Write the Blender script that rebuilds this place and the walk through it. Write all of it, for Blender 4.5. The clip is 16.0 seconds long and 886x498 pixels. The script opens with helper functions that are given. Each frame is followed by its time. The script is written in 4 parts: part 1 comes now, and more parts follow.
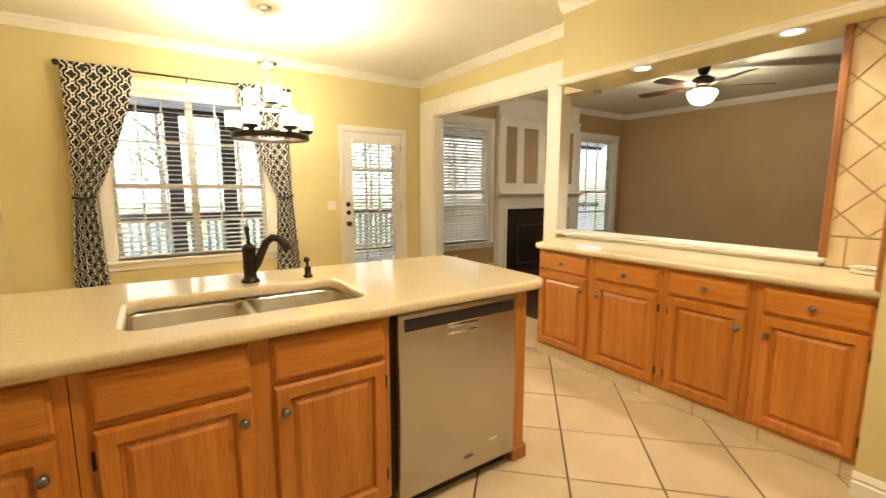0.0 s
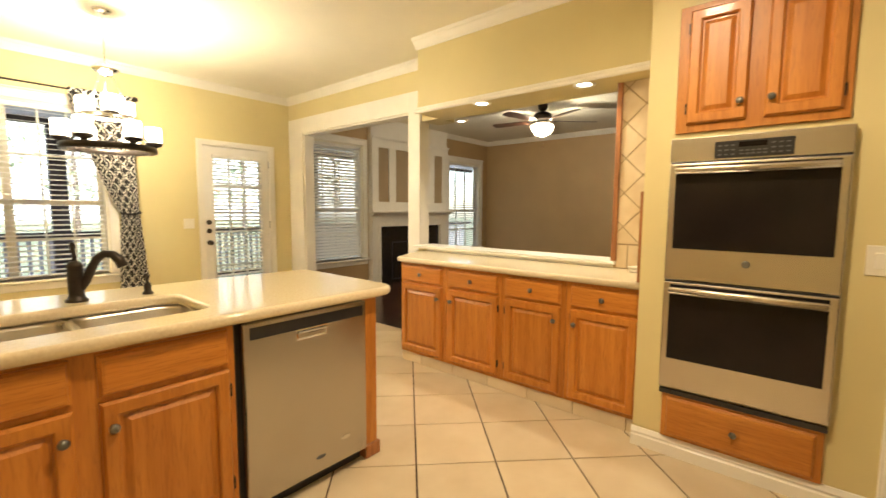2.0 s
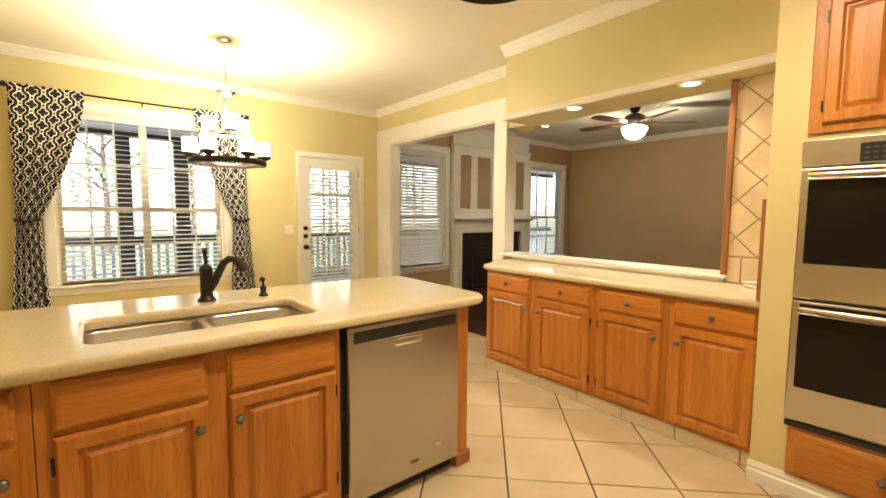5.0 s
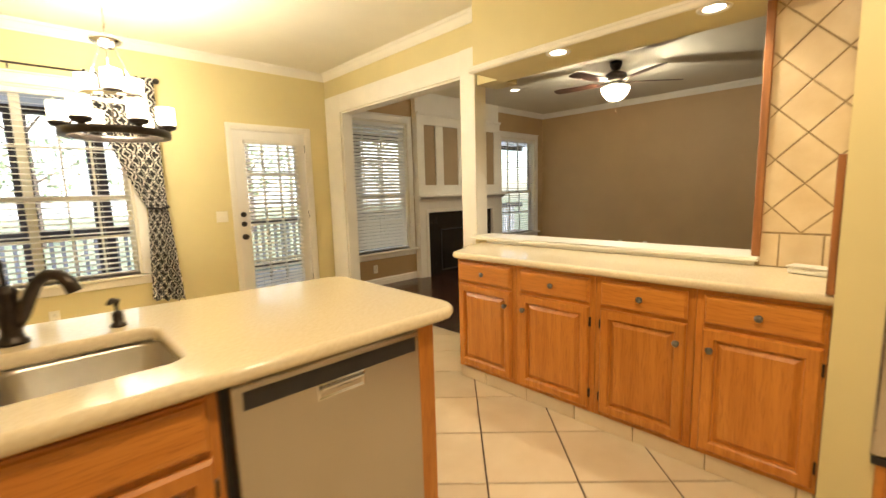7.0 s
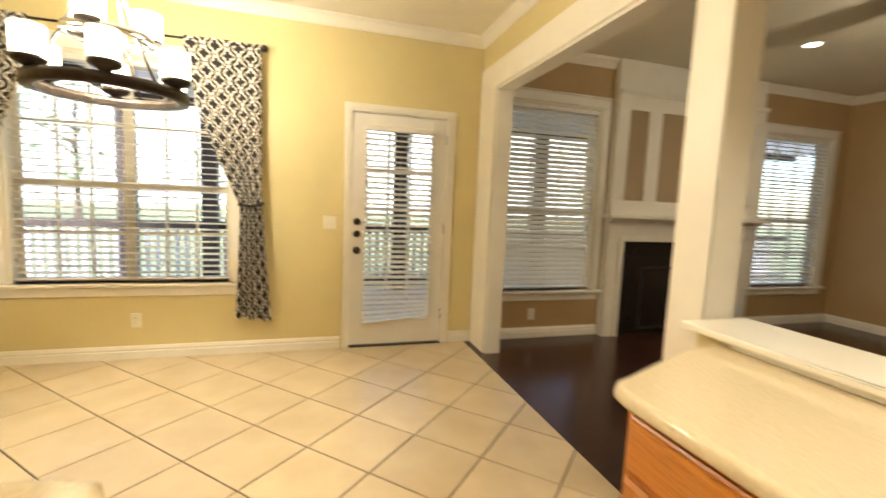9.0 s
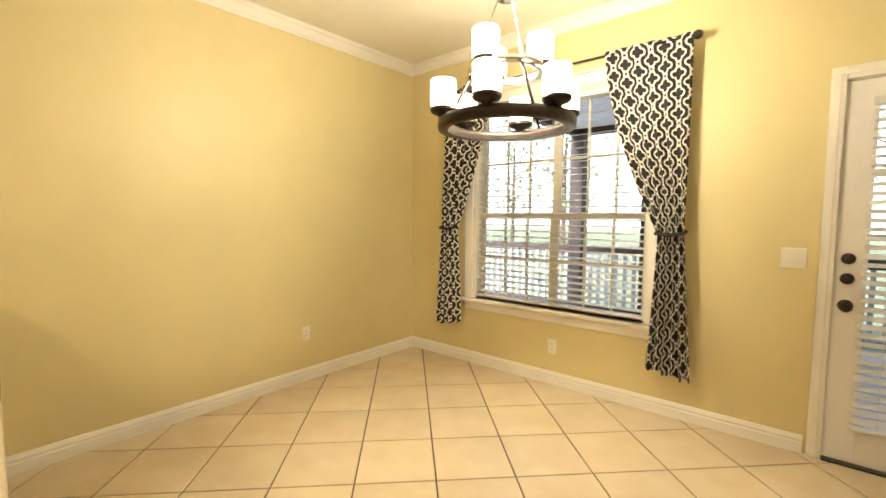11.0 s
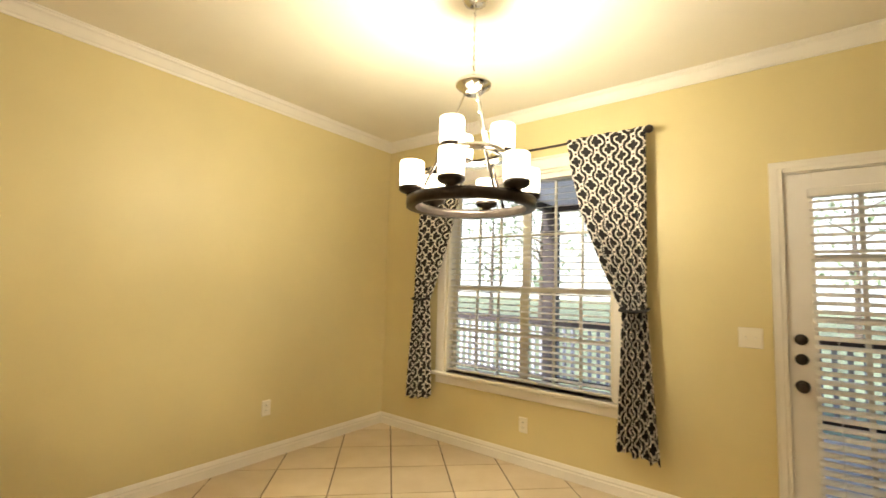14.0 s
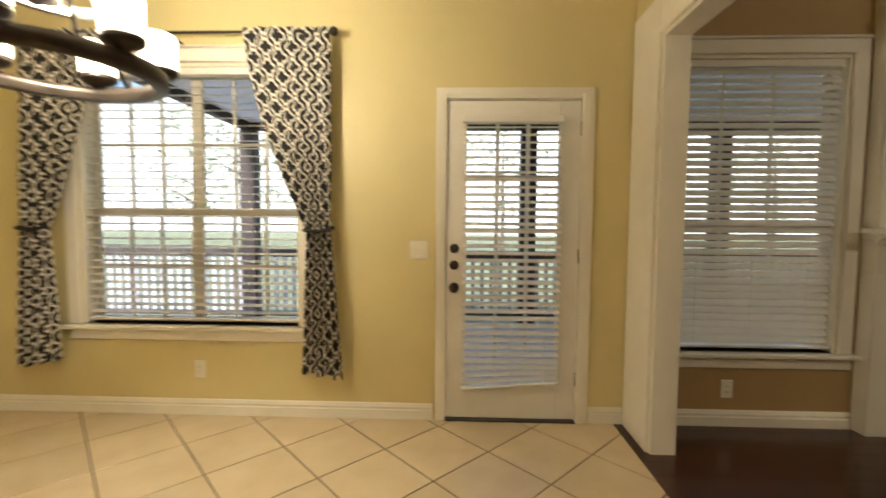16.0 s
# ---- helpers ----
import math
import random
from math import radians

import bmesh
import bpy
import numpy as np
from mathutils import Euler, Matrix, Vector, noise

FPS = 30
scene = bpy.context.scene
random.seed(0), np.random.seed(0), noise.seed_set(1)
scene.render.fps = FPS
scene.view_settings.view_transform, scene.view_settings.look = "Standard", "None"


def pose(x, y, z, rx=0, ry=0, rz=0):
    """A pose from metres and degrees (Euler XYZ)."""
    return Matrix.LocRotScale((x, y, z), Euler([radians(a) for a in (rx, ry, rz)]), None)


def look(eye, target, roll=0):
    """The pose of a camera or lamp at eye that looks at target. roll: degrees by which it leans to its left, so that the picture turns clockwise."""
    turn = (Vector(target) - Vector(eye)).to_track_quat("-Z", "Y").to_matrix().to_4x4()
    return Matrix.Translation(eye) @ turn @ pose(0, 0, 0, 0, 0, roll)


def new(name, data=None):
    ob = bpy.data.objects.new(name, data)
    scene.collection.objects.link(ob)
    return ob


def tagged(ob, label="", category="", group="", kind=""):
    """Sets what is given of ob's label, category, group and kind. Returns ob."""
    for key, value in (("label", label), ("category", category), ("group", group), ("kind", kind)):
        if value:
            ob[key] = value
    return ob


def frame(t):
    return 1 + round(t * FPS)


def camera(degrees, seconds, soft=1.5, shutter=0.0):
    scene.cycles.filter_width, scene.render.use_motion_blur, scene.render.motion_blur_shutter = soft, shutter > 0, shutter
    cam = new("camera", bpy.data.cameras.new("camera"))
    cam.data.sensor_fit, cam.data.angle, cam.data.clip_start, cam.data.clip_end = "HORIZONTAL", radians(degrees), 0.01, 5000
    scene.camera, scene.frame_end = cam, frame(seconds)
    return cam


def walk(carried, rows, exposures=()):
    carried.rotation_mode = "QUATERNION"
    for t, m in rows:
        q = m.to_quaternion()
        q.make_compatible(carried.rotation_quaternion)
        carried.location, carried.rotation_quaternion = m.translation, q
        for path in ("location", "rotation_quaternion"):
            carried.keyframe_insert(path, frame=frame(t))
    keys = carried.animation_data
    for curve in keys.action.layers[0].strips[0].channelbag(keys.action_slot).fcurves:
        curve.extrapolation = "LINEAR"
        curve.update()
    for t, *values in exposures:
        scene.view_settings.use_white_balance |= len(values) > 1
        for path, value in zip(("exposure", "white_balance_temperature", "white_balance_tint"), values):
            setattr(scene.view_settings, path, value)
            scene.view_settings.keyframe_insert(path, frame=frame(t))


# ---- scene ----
cam = camera(91.7, 16.0, shutter=0.5)
PATH = [
    (0, (1.539, 1.179, 1.316), (2.66, 2.812, 1.042), 0.1),
    (0.5, (1.513, 1.033, 1.296), (2.725, 2.606, 1.055), 0.1),
    (1, (1.508, 0.966, 1.29), (2.804, 2.473, 1.068), 0.9),
    (1.5, (1.527, 0.935, 1.293), (2.927, 2.35, 1.093), 0.6),
    (2, (1.536, 0.902, 1.301), (3.055, 2.191, 1.117), 0.4),
    (2.5, (1.554, 0.867, 1.302), (3.176, 2.026, 1.139), 0.2),
    (3, (1.562, 0.848, 1.302), (3.246, 1.915, 1.131), 0.2),
    (3.5, (1.558, 0.853, 1.305), (3.234, 1.933, 1.143), 0.4),
    (4, (1.531, 0.886, 1.308), (3.103, 2.113, 1.169), 0.9),
    (4.5, (1.487, 0.928, 1.315), (2.849, 2.385, 1.165), 0.5),
    (4.7, (1.474, 0.947, 1.319), (2.749, 2.481, 1.163), 0.4),
    (6.8, (1.845, 1.375, 1.322), (3.18, 2.843, 1.072), -1.1),
    (7, (1.977, 1.464, 1.312), (3.345, 2.9, 1.049), -1.6),
    (7.5, (2.417, 1.701, 1.327), (3.732, 3.184, 1.059), 0.1),
    (8, (2.799, 2.041, 1.324), (4.075, 3.566, 1.111), 0.2),
    (8.5, (3.165, 2.379, 1.284), (4.185, 4.087, 1.081), 0.3),
    (9, (3.365, 2.721, 1.309), (3.936, 4.626, 1.099), 2.4),
    (9.5, (3.523, 3.041, 1.261), (3.599, 5.037, 1.154), 1.0),
    (10, (3.548, 3.261, 1.291), (2.824, 5.118, 1.127), -0.1),
    (10.2, (3.547, 3.351, 1.328), (2.562, 5.08, 1.129), 0.6),
    (12.3, (3.557, 3.416, 1.345), (2.12, 4.808, 1.323), 0.3),
    (12.5, (3.571, 3.41, 1.343), (2.138, 4.799, 1.461), 0.5),
    (13, (3.59, 3.399, 1.372), (2.176, 4.801, 1.567), 0.7),
    (13.5, (3.589, 3.409, 1.399), (2.255, 4.891, 1.563), 1.0),
    (14, (3.622, 3.421, 1.369), (2.397, 4.993, 1.534), 1.6),
    (14.5, (3.65, 3.448, 1.36), (2.576, 5.13, 1.487), 1.5),
    (15, (3.673, 3.469, 1.383), (2.901, 5.314, 1.433), 1.2),
    (15.5, (3.758, 3.55, 1.356), (3.326, 5.502, 1.287), 0.5),
    (16, (3.738, 3.781, 1.284), (3.669, 5.776, 1.163), 0.4),
]
walk(cam, [(t, look(eye, target, roll)) for t, eye, target, roll in PATH],
     exposures=[(0, 2.02), (7.5, 1.98), (9, 1.85), (10, 1.78), (12.5, 1.65), (13.5, 1.5), (14.5, 1.33), (15.5, 1.3), (16, 1.25)])

# ---- world and lights ----
world = bpy.data.worlds.new("world")
scene.world = world
world.use_nodes = True
wn = world.node_tree
sky = wn.nodes.new("ShaderNodeTexSky")
sky.sky_type, sky.sun_disc, sky.sun_elevation, sky.sun_rotation = "NISHITA", False, radians(40), radians(190)
wn.nodes["Background"].inputs[1].default_value = 0.15
wn.links.new(sky.outputs[0], wn.nodes["Background"].inputs[0])
WARM = (1.0, 0.89, 0.68)


def lamp(name, kind, place, power, colour=WARM, radius=0.05, target=None, spread=None):
    d = bpy.data.lights.new(name, kind)
    d.energy, d.color = power, colour
    if kind == "AREA":
        d.shape, d.size, d.size_y = "RECTANGLE", spread[0], spread[1]
    else:
        d.shadow_soft_size = radius
    if kind == "SPOT":
        d.spot_size, d.spot_blend = radians(spread), 0.6
    ob = new(name, d)
    ob.matrix_world = look(place, target) if target else pose(*place)
    return ob


sun = lamp("sun", "SUN", (-6, -20, 24), 5.0, (1.0, 0.97, 0.93), target=(0, 12, 0))
sun.data.angle = radians(12)
CH = (2.46, 5.12)
FAN = (7.25, 3.9)
lamp("chandelier_glow", "POINT", (CH[0], CH[1], 2.10), 38.5, WARM, 0.08)
for cy in (2.14, 2.997):
    lamp("can_glow", "SPOT", (4.485, cy, 2.14), 9, WARM, 0.05, (4.485, cy, 0), 130)
lamp("fan_glow", "POINT", (FAN[0], FAN[1], 2.445), 25, WARM, 0.03)
lamp("living_can_glow", "SPOT", (7.46, 5.55, 2.775), 6, WARM, 0.05, (7.46, 5.55, 0), 120)
# Added fill lamps out of view, placed and powered to brighten the kitchen.
for cx, cy in ((1.2, -0.5), (2.6, 1.5), (2.3, -0.3)):
    lamp("kitchen_fill_glow", "SPOT", (cx, cy, 2.77), 46 if cx > 2.5 else 4, (1.0, 0.79, 0.51), 0.08, (cx, cy, 0), 172)
# ---- materials ----


def mat(name, base, rough=0.5, metal=0.0, vary=0.12, scale=8.0, bump=0.0, bscale=60.0, stretch=(1, 1, 1), spec=0.5, coat=0.0,
        second=None, rand=0.0, emit=0.0, emitc=None, rvary=0.0):
    m = bpy.data.materials.new(name)
    m.use_nodes = True
    nt = m.node_tree
    b = nt.nodes["Principled BSDF"]
    b.inputs["Roughness"].default_value, b.inputs["Metallic"].default_value = rough, metal
    b.inputs["Specular IOR Level"].default_value, b.inputs["Coat Weight"].default_value = spec, coat
    tc = nt.nodes.new("ShaderNodeTexCoord")
    mp = nt.nodes.new("ShaderNodeMapping")
    mp.inputs["Scale"].default_value = stretch
    nt.links.new(tc.outputs["Object"], mp.inputs[0])
    n = nt.nodes.new("ShaderNodeTexNoise")
    n.inputs["Scale"].default_value, n.inputs["Detail"].default_value = scale, 6
    nt.links.new(mp.outputs[0], n.inputs["Vector"])
    mix = nt.nodes.new("ShaderNodeMixRGB")
    lo = [c * (1 - vary) for c in base] if second is None else second
    hi = [min(1, c * (1 + vary)) for c in base] if second is None else base
    mix.inputs[1].default_value, mix.inputs[2].default_value = (*lo, 1), (*hi, 1)
    ramp = nt.nodes.new("ShaderNodeMapRange")
    ramp.inputs[1].default_value, ramp.inputs[2].default_value = 0.32, 0.68
    nt.links.new(n.outputs[0], ramp.inputs[0])
    nt.links.new(ramp.outputs[0], mix.inputs[0])
    out = mix.outputs[0]
    if rand:
        oi = nt.nodes.new("ShaderNodeObjectInfo")
        mr = nt.nodes.new("ShaderNodeMapRange")
        mr.inputs[3].default_value, mr.inputs[4].default_value = 1 - rand, 1 + rand
        nt.links.new(oi.outputs["Random"], mr.inputs[0])
        hs = nt.nodes.new("ShaderNodeHueSaturation")
        nt.links.new(mr.outputs[0], hs.inputs["Value"])
        nt.links.new(out, hs.inputs["Color"])
        out = hs.outputs[0]
    nt.links.new(out, b.inputs["Base Color"])
    if rvary:
        rr = nt.nodes.new("ShaderNodeMapRange")
        rr.inputs[3].default_value, rr.inputs[4].default_value = rough - rvary, rough + rvary
        nt.links.new(n.outputs[0], rr.inputs[0])
        nt.links.new(rr.outputs[0], b.inputs["Roughness"])
    if bump:
        n2 = nt.nodes.new("ShaderNodeTexNoise")
        n2.inputs["Scale"].default_value, n2.inputs["Detail"].default_value = bscale, 4
        nt.links.new(mp.outputs[0], n2.inputs["Vector"])
        bp = nt.nodes.new("ShaderNodeBump")
        bp.inputs["Strength"].default_value, bp.inputs["Distance"].default_value = bump, 0.004
        nt.links.new(n2.outputs[0], bp.inputs["Height"])
        nt.links.new(bp.outputs[0], b.inputs["Normal"])
    if emit:
        b.inputs["Emission Color"].default_value = (*(emitc or base), 1)
        b.inputs["Emission Strength"].default_value = emit
    return m


def oak(name, stretch):
    m = mat(name, (0.57, 0.225, 0.036), 0.38, vary=0.2, scale=5, bump=0.06, bscale=26, stretch=stretch, second=(0.45, 0.155, 0.019), coat=0.08, rand=0.07)
    nt = m.node_tree
    mp = [n for n in nt.nodes if n.type == "MAPPING"][0]
    w = nt.nodes.new("ShaderNodeTexNoise")
    w.inputs["Scale"].default_value, w.inputs["Detail"].default_value, w.inputs["Distortion"].default_value = 22, 3, 0.8
    nt.links.new(mp.outputs[0], w.inputs["Vector"])
    r = nt.nodes.new("ShaderNodeMapRange")
    r.inputs[1].default_value, r.inputs[2].default_value, r.inputs[3].default_value, r.inputs[4].default_value = 0.5, 0.68, 0.0, 0.38
    nt.links.new(w.outputs[0], r.inputs[0])
    mix = [n for n in nt.nodes if n.type == "MIX_RGB"][0]
    dark = nt.nodes.new("ShaderNodeMixRGB")
    dark.blend_type = "MULTIPLY"
    dark.inputs[2].default_value = (0.5, 0.38, 0.28, 1)
    nt.links.new(r.outputs[0], dark.inputs[0])
    nt.links.new(mix.outputs[0], dark.inputs[1])
    hs = [n for n in nt.nodes if n.type == "HUE_SAT"][0]
    nt.links.new(dark.outputs[0], hs.inputs["Color"])
    return m


M_YEL = mat("yellow_wall_paint", (0.67, 0.57, 0.295), 0.5, vary=0.03, scale=2, bump=0.12, bscale=140)
M_TAN = mat("tan_wall_paint", (0.44, 0.297, 0.145), 0.6, vary=0.04, scale=2, bump=0.12, bscale=140)
M_CEIL = mat("ceiling_paint", (0.80, 0.75, 0.62), 0.8, vary=0.02, scale=3, bump=0.2, bscale=90)
M_WHITE = mat("white_trim_paint", (0.82, 0.78, 0.70), 0.35, vary=0.03, scale=5, bump=0.03, bscale=60)
M_DOORW = mat("white_door_paint", (0.80, 0.77, 0.72), 0.38, vary=0.03, scale=4, bump=0.04, bscale=50)
M_OAKV = oak("honey_oak_upright_grain", (6, 6, 0.5))
M_OAKH = oak("honey_oak_level_grain", (0.5, 6, 6))
M_TILE = mat("cream_floor_tile", (0.67, 0.555, 0.39), 0.28, vary=0.08, scale=4.5, second=(0.60, 0.48, 0.315), rand=0.06, bump=0.05, bscale=18)
M_GROUT = mat("brown_grout", (0.11, 0.07, 0.04), 0.85, vary=0.25, scale=30)
M_WTILE = mat("beige_wall_tile", (0.66, 0.53, 0.35), 0.3, vary=0.08, scale=7, second=(0.56, 0.42, 0.25), rand=0.05, bump=0.06, bscale=25)
M_WGROUT = mat("tan_wall_grout", (0.33, 0.235, 0.125), 0.85, vary=0.2, scale=40)
M_TOP = mat("cream_solid_worktop", (0.74, 0.64, 0.46), 0.14, vary=0.05, scale=90, second=(0.66, 0.55, 0.37), coat=0.1, spec=0.35)
M_STEEL = mat("brushed_steel", (0.52, 0.485, 0.44), 0.24, 1.0, vary=0.015, scale=4, stretch=(20, 20, 0.4), rvary=0.012)
M_STEELH = mat("brushed_steel_level", (0.62, 0.58, 0.53), 0.26, 1.0, vary=0.015, scale=4, stretch=(0.4, 20, 20), rvary=0.012)
M_CHROME = mat("polished_chrome", (0.75, 0.74, 0.72), 0.12, 1.0, vary=0.03)
M_SINK = mat("satin_sink_steel", (0.62, 0.59, 0.54), 0.3, 1.0, vary=0.08, scale=9, rvary=0.08)
M_BRONZE = mat("oil_rubbed_bronze", (0.035, 0.026, 0.02), 0.36, 0.6, vary=0.3, scale=30)
M_PEWTER = mat("pewter_knob", (0.22, 0.22, 0.21), 0.35, 0.9, vary=0.2, scale=40)
M_BLACK = mat("black_plastic", (0.02, 0.019, 0.02), 0.3, vary=0.2, scale=20)
M_OVENG = mat("black_oven_glass", (0.012, 0.009, 0.008), 0.08, vary=0.3, scale=3, spec=0.22)
M_KEYS = mat("grey_key_print", (0.11, 0.11, 0.11), 0.5, vary=0.1)
M_FIRE = mat("black_firebox", (0.016, 0.013, 0.012), 0.25, vary=0.3, scale=9)
M_PLANK = mat("dark_walnut_plank", (0.045, 0.018, 0.012), 0.22, vary=0.3, scale=4, stretch=(0.6, 8, 1), rand=0.25, bump=0.05, bscale=30)
M_SLAT = mat("white_blind_slat", (0.80, 0.77, 0.72), 0.45, vary=0.02)
M_FRAMEW = mat("cream_window_frame", (0.78, 0.73, 0.6), 0.4, vary=0.03)
M_SHADE = mat("frosted_lit_glass", (0.9, 0.85, 0.75), 0.4, vary=0.02, emit=2.2, emitc=(1.0, 0.86, 0.62))
M_BULB = mat("lit_can_bulb", (0.9, 0.9, 0.9), 0.4, vary=0.02, emit=3.0, emitc=(1.0, 0.88, 0.7))
M_BOWL = mat("pale_lamp_glass", (0.62, 0.66, 0.55), 0.25, vary=0.15, scale=6, emit=0.1, emitc=(0.9, 0.9, 0.75))
M_BLADE = mat("walnut_fan_blade", (0.06, 0.025, 0.014), 0.35, vary=0.3, scale=3, stretch=(1, 8, 1))
M_PLATE = mat("ivory_switch_plate", (0.80, 0.75, 0.64), 0.35, vary=0.02)
M_TRIMWOOD = mat("stained_wood_trim", (0.30, 0.115, 0.035), 0.4, vary=0.25, scale=6, stretch=(8, 8, 0.6))
M_PANEL = mat("tan_recessed_panel", (0.36, 0.26, 0.15), 0.65, vary=0.05, scale=4)
M_DECK = mat("grey_porch_boards", (0.60, 0.61, 0.68), 0.6, vary=0.15, scale=4, stretch=(1, 8, 1))
M_PORCHC = mat("porch_ceiling_paint", (0.82, 0.83, 0.90), 0.7, vary=0.06, scale=3)
M_POST = mat("dark_porch_timber", (0.045, 0.032, 0.03), 0.6, vary=0.3, scale=5)
M_PICKET = mat("pale_porch_picket", (0.46, 0.46, 0.52), 0.6, vary=0.1, scale=5)
M_GRASS = mat("lawn", (0.20, 0.23, 0.14), 0.9, vary=0.4, scale=1.5, bump=0.3, bscale=30)
M_LEAF = mat("tree_leaves", (0.20, 0.26, 0.15), 0.6, vary=0.5, scale=3)
M_BARK = mat("tree_bark", (0.10, 0.075, 0.055), 0.85, vary=0.4, scale=8, stretch=(4, 4, 1), bump=0.4, bscale=20)


def glass_material():
    m = bpy.data.materials.new("window_glass")
    m.use_nodes = True
    b = m.node_tree.nodes["Principled BSDF"]
    b.inputs["Transmission Weight"].default_value, b.inputs["Roughness"].default_value, b.inputs["IOR"].default_value = 1.0, 0.0, 1.02
    return m


def curtain_material():
    """A lattice print: dark four-lobed flowers and small squares outlined in cream."""
    m = mat("black_white_print_cotton", (0.80, 0.75, 0.66), 0.85, vary=0.05, scale=30, bump=0.1, bscale=300)
    nt = m.node_tree

    def calc(op, a, b=0.0, c=0.0):
        nd = nt.nodes.new("ShaderNodeMath")
        nd.operation = op
        for k, v in enumerate((a, b, c)):
            if isinstance(v, (int, float)):
                nd.inputs[k].default_value = v
            else:
                nt.links.new(v, nd.inputs[k])
        return nd.outputs[0]

    def reach(x, y):
        return calc("SQRT", calc("ADD", calc("MULTIPLY", x, x), calc("MULTIPLY", y, y)))

    uv = nt.nodes.new("ShaderNodeUVMap")
    uv.uv_map = "cloth"
    n = nt.nodes.new("ShaderNodeTexNoise")
    n.inputs["Scale"].default_value, n.inputs["Detail"].default_value = 9, 1
    nt.links.new(uv.outputs[0], n.inputs["Vector"])
    drift = calc("MULTIPLY_ADD", n.outputs[0], 0.036, -0.018)
    sep = nt.nodes.new("ShaderNodeSeparateXYZ")
    nt.links.new(uv.outputs[0], sep.inputs[0])
    CX, CY = 0.084, 0.060          # column spacing, half the repeat along a column
    ax = calc("MULTIPLY", calc("PINGPONG", calc("ADD", calc("DIVIDE", sep.outputs[0], 0.152), calc("MULTIPLY", drift, 4.0)), 1.0), CX)
    ay = calc("MULTIPLY", calc("PINGPONG", calc("ADD", calc("DIVIDE", sep.outputs[1], 2 * CY), drift), 0.5), 2 * CY)
    bx, by = calc("SUBTRACT", CX, ax), calc("SUBTRACT", CY, ay)

    def flower(x, y):
        lobe = calc("SUBTRACT", reach(calc("SUBTRACT", calc("MAXIMUM", x, y), 0.0225), calc("MINIMUM", x, y)), 0.0155)
        return calc("MINIMUM", lobe, calc("SUBTRACT", reach(x, y), 0.023))

    fl = calc("MINIMUM", flower(ax, ay), flower(bx, by))
    sq = calc("MINIMUM", calc("MAXIMUM", ax, by), calc("MAXIMUM", bx, ay))
    outline = calc("MULTIPLY", calc("GREATER_THAN", fl, 0.0), calc("LESS_THAN", fl, 0.0098))
    ringed = calc("MULTIPLY", calc("GREATER_THAN", sq, 0.008), calc("LESS_THAN", sq, 0.0165))
    pale = calc("MAXIMUM", outline, ringed)
    mx = nt.nodes.new("ShaderNodeMixRGB")
    mx.inputs[1].default_value = (0.016, 0.014, 0.014, 1)
    b = nt.nodes["Principled BSDF"]
    old = b.inputs["Base Color"].links[0].from_socket
    nt.links.new(old, mx.inputs[2])
    nt.links.new(pale, mx.inputs[0])
    nt.links.new(mx.outputs[0], b.inputs["Base Color"])
    return m


def lit_bowl_material():
    """Frosted glass with a bulb behind it: part of the light goes through, part glows."""
    m = mat("frosted_bowl_glass", (0.9, 0.86, 0.78), 0.4, vary=0.03, emit=2.4, emitc=(1.0, 0.88, 0.68))
    nt = m.node_tree
    clear = nt.nodes.new("ShaderNodeBsdfTransparent")
    mix = nt.nodes.new("ShaderNodeMixShader")
    mix.inputs[0].default_value = 0.45
    nt.links.new(clear.outputs[0], mix.inputs[1])
    nt.links.new(nt.nodes["Principled BSDF"].outputs[0], mix.inputs[2])
    nt.links.new(mix.outputs[0], nt.nodes["Material Output"].inputs[0])
    return m


M_GLASS = glass_material()
M_LITBOWL = lit_bowl_material()
M_CURTAIN = curtain_material()

# ---- mesh helpers ----


def mesh_of(name, bm, material, smooth=False):
    me = bpy.data.meshes.new(name)
    bmesh.ops.recalc_face_normals(bm, faces=bm.faces)
    bm.to_mesh(me)
    bm.free()
    if smooth:
        me.shade_smooth()
    me.materials.append(material)
    return me


def part(name, bm, material, parent, label="", smooth=False, at=None):
    """One mesh under a thing or a part, in the parent's own coordinates."""
    me = bm if isinstance(bm, bpy.types.Mesh) else mesh_of(name, bm, material, smooth)
    ob = new(name, me)
    ob.parent = parent
    if at is not None:
        ob.matrix_basis = at
    return tagged(ob, label) if label else ob


def thing(name, label, category, m=None, group=""):
    ob = new(name)
    ob.empty_display_size = 0.1
    if m is not None:
        ob.matrix_basis = m
    return tagged(ob, label, category, group)


def solid(name, bm, material, label="", category="", kind="structure", smooth=False):
    ob = new(name, mesh_of(name, bm, material, smooth))
    return tagged(ob, label, category, "", kind)


def box(x0, x1, y0, y1, z0, z1, bevel=0.0, bm=None, seg=1):
    b = bmesh.new()
    vs = [b.verts.new((x, y, z)) for z in (z0, z1) for y in (y0, y1) for x in (x0, x1)]
    for f in ((0, 1, 3, 2), (4, 5, 7, 6), (0, 1, 5, 4), (2, 3, 7, 6), (0, 2, 6, 4), (1, 3, 7, 5)):
        b.faces.new([vs[i] for i in f])
    if bevel:
        bmesh.ops.bevel(b, geom=b.edges[:], offset=bevel, segments=seg, affect="EDGES", profile=0.5)
    if bm is None:
        return b
    return joined(bm, b)


def joined(bm, other):
    tmp = bpy.data.meshes.new("tmp")
    other.to_mesh(tmp)
    other.free()
    bm.from_mesh(tmp)
    bpy.data.meshes.remove(tmp)
    return bm


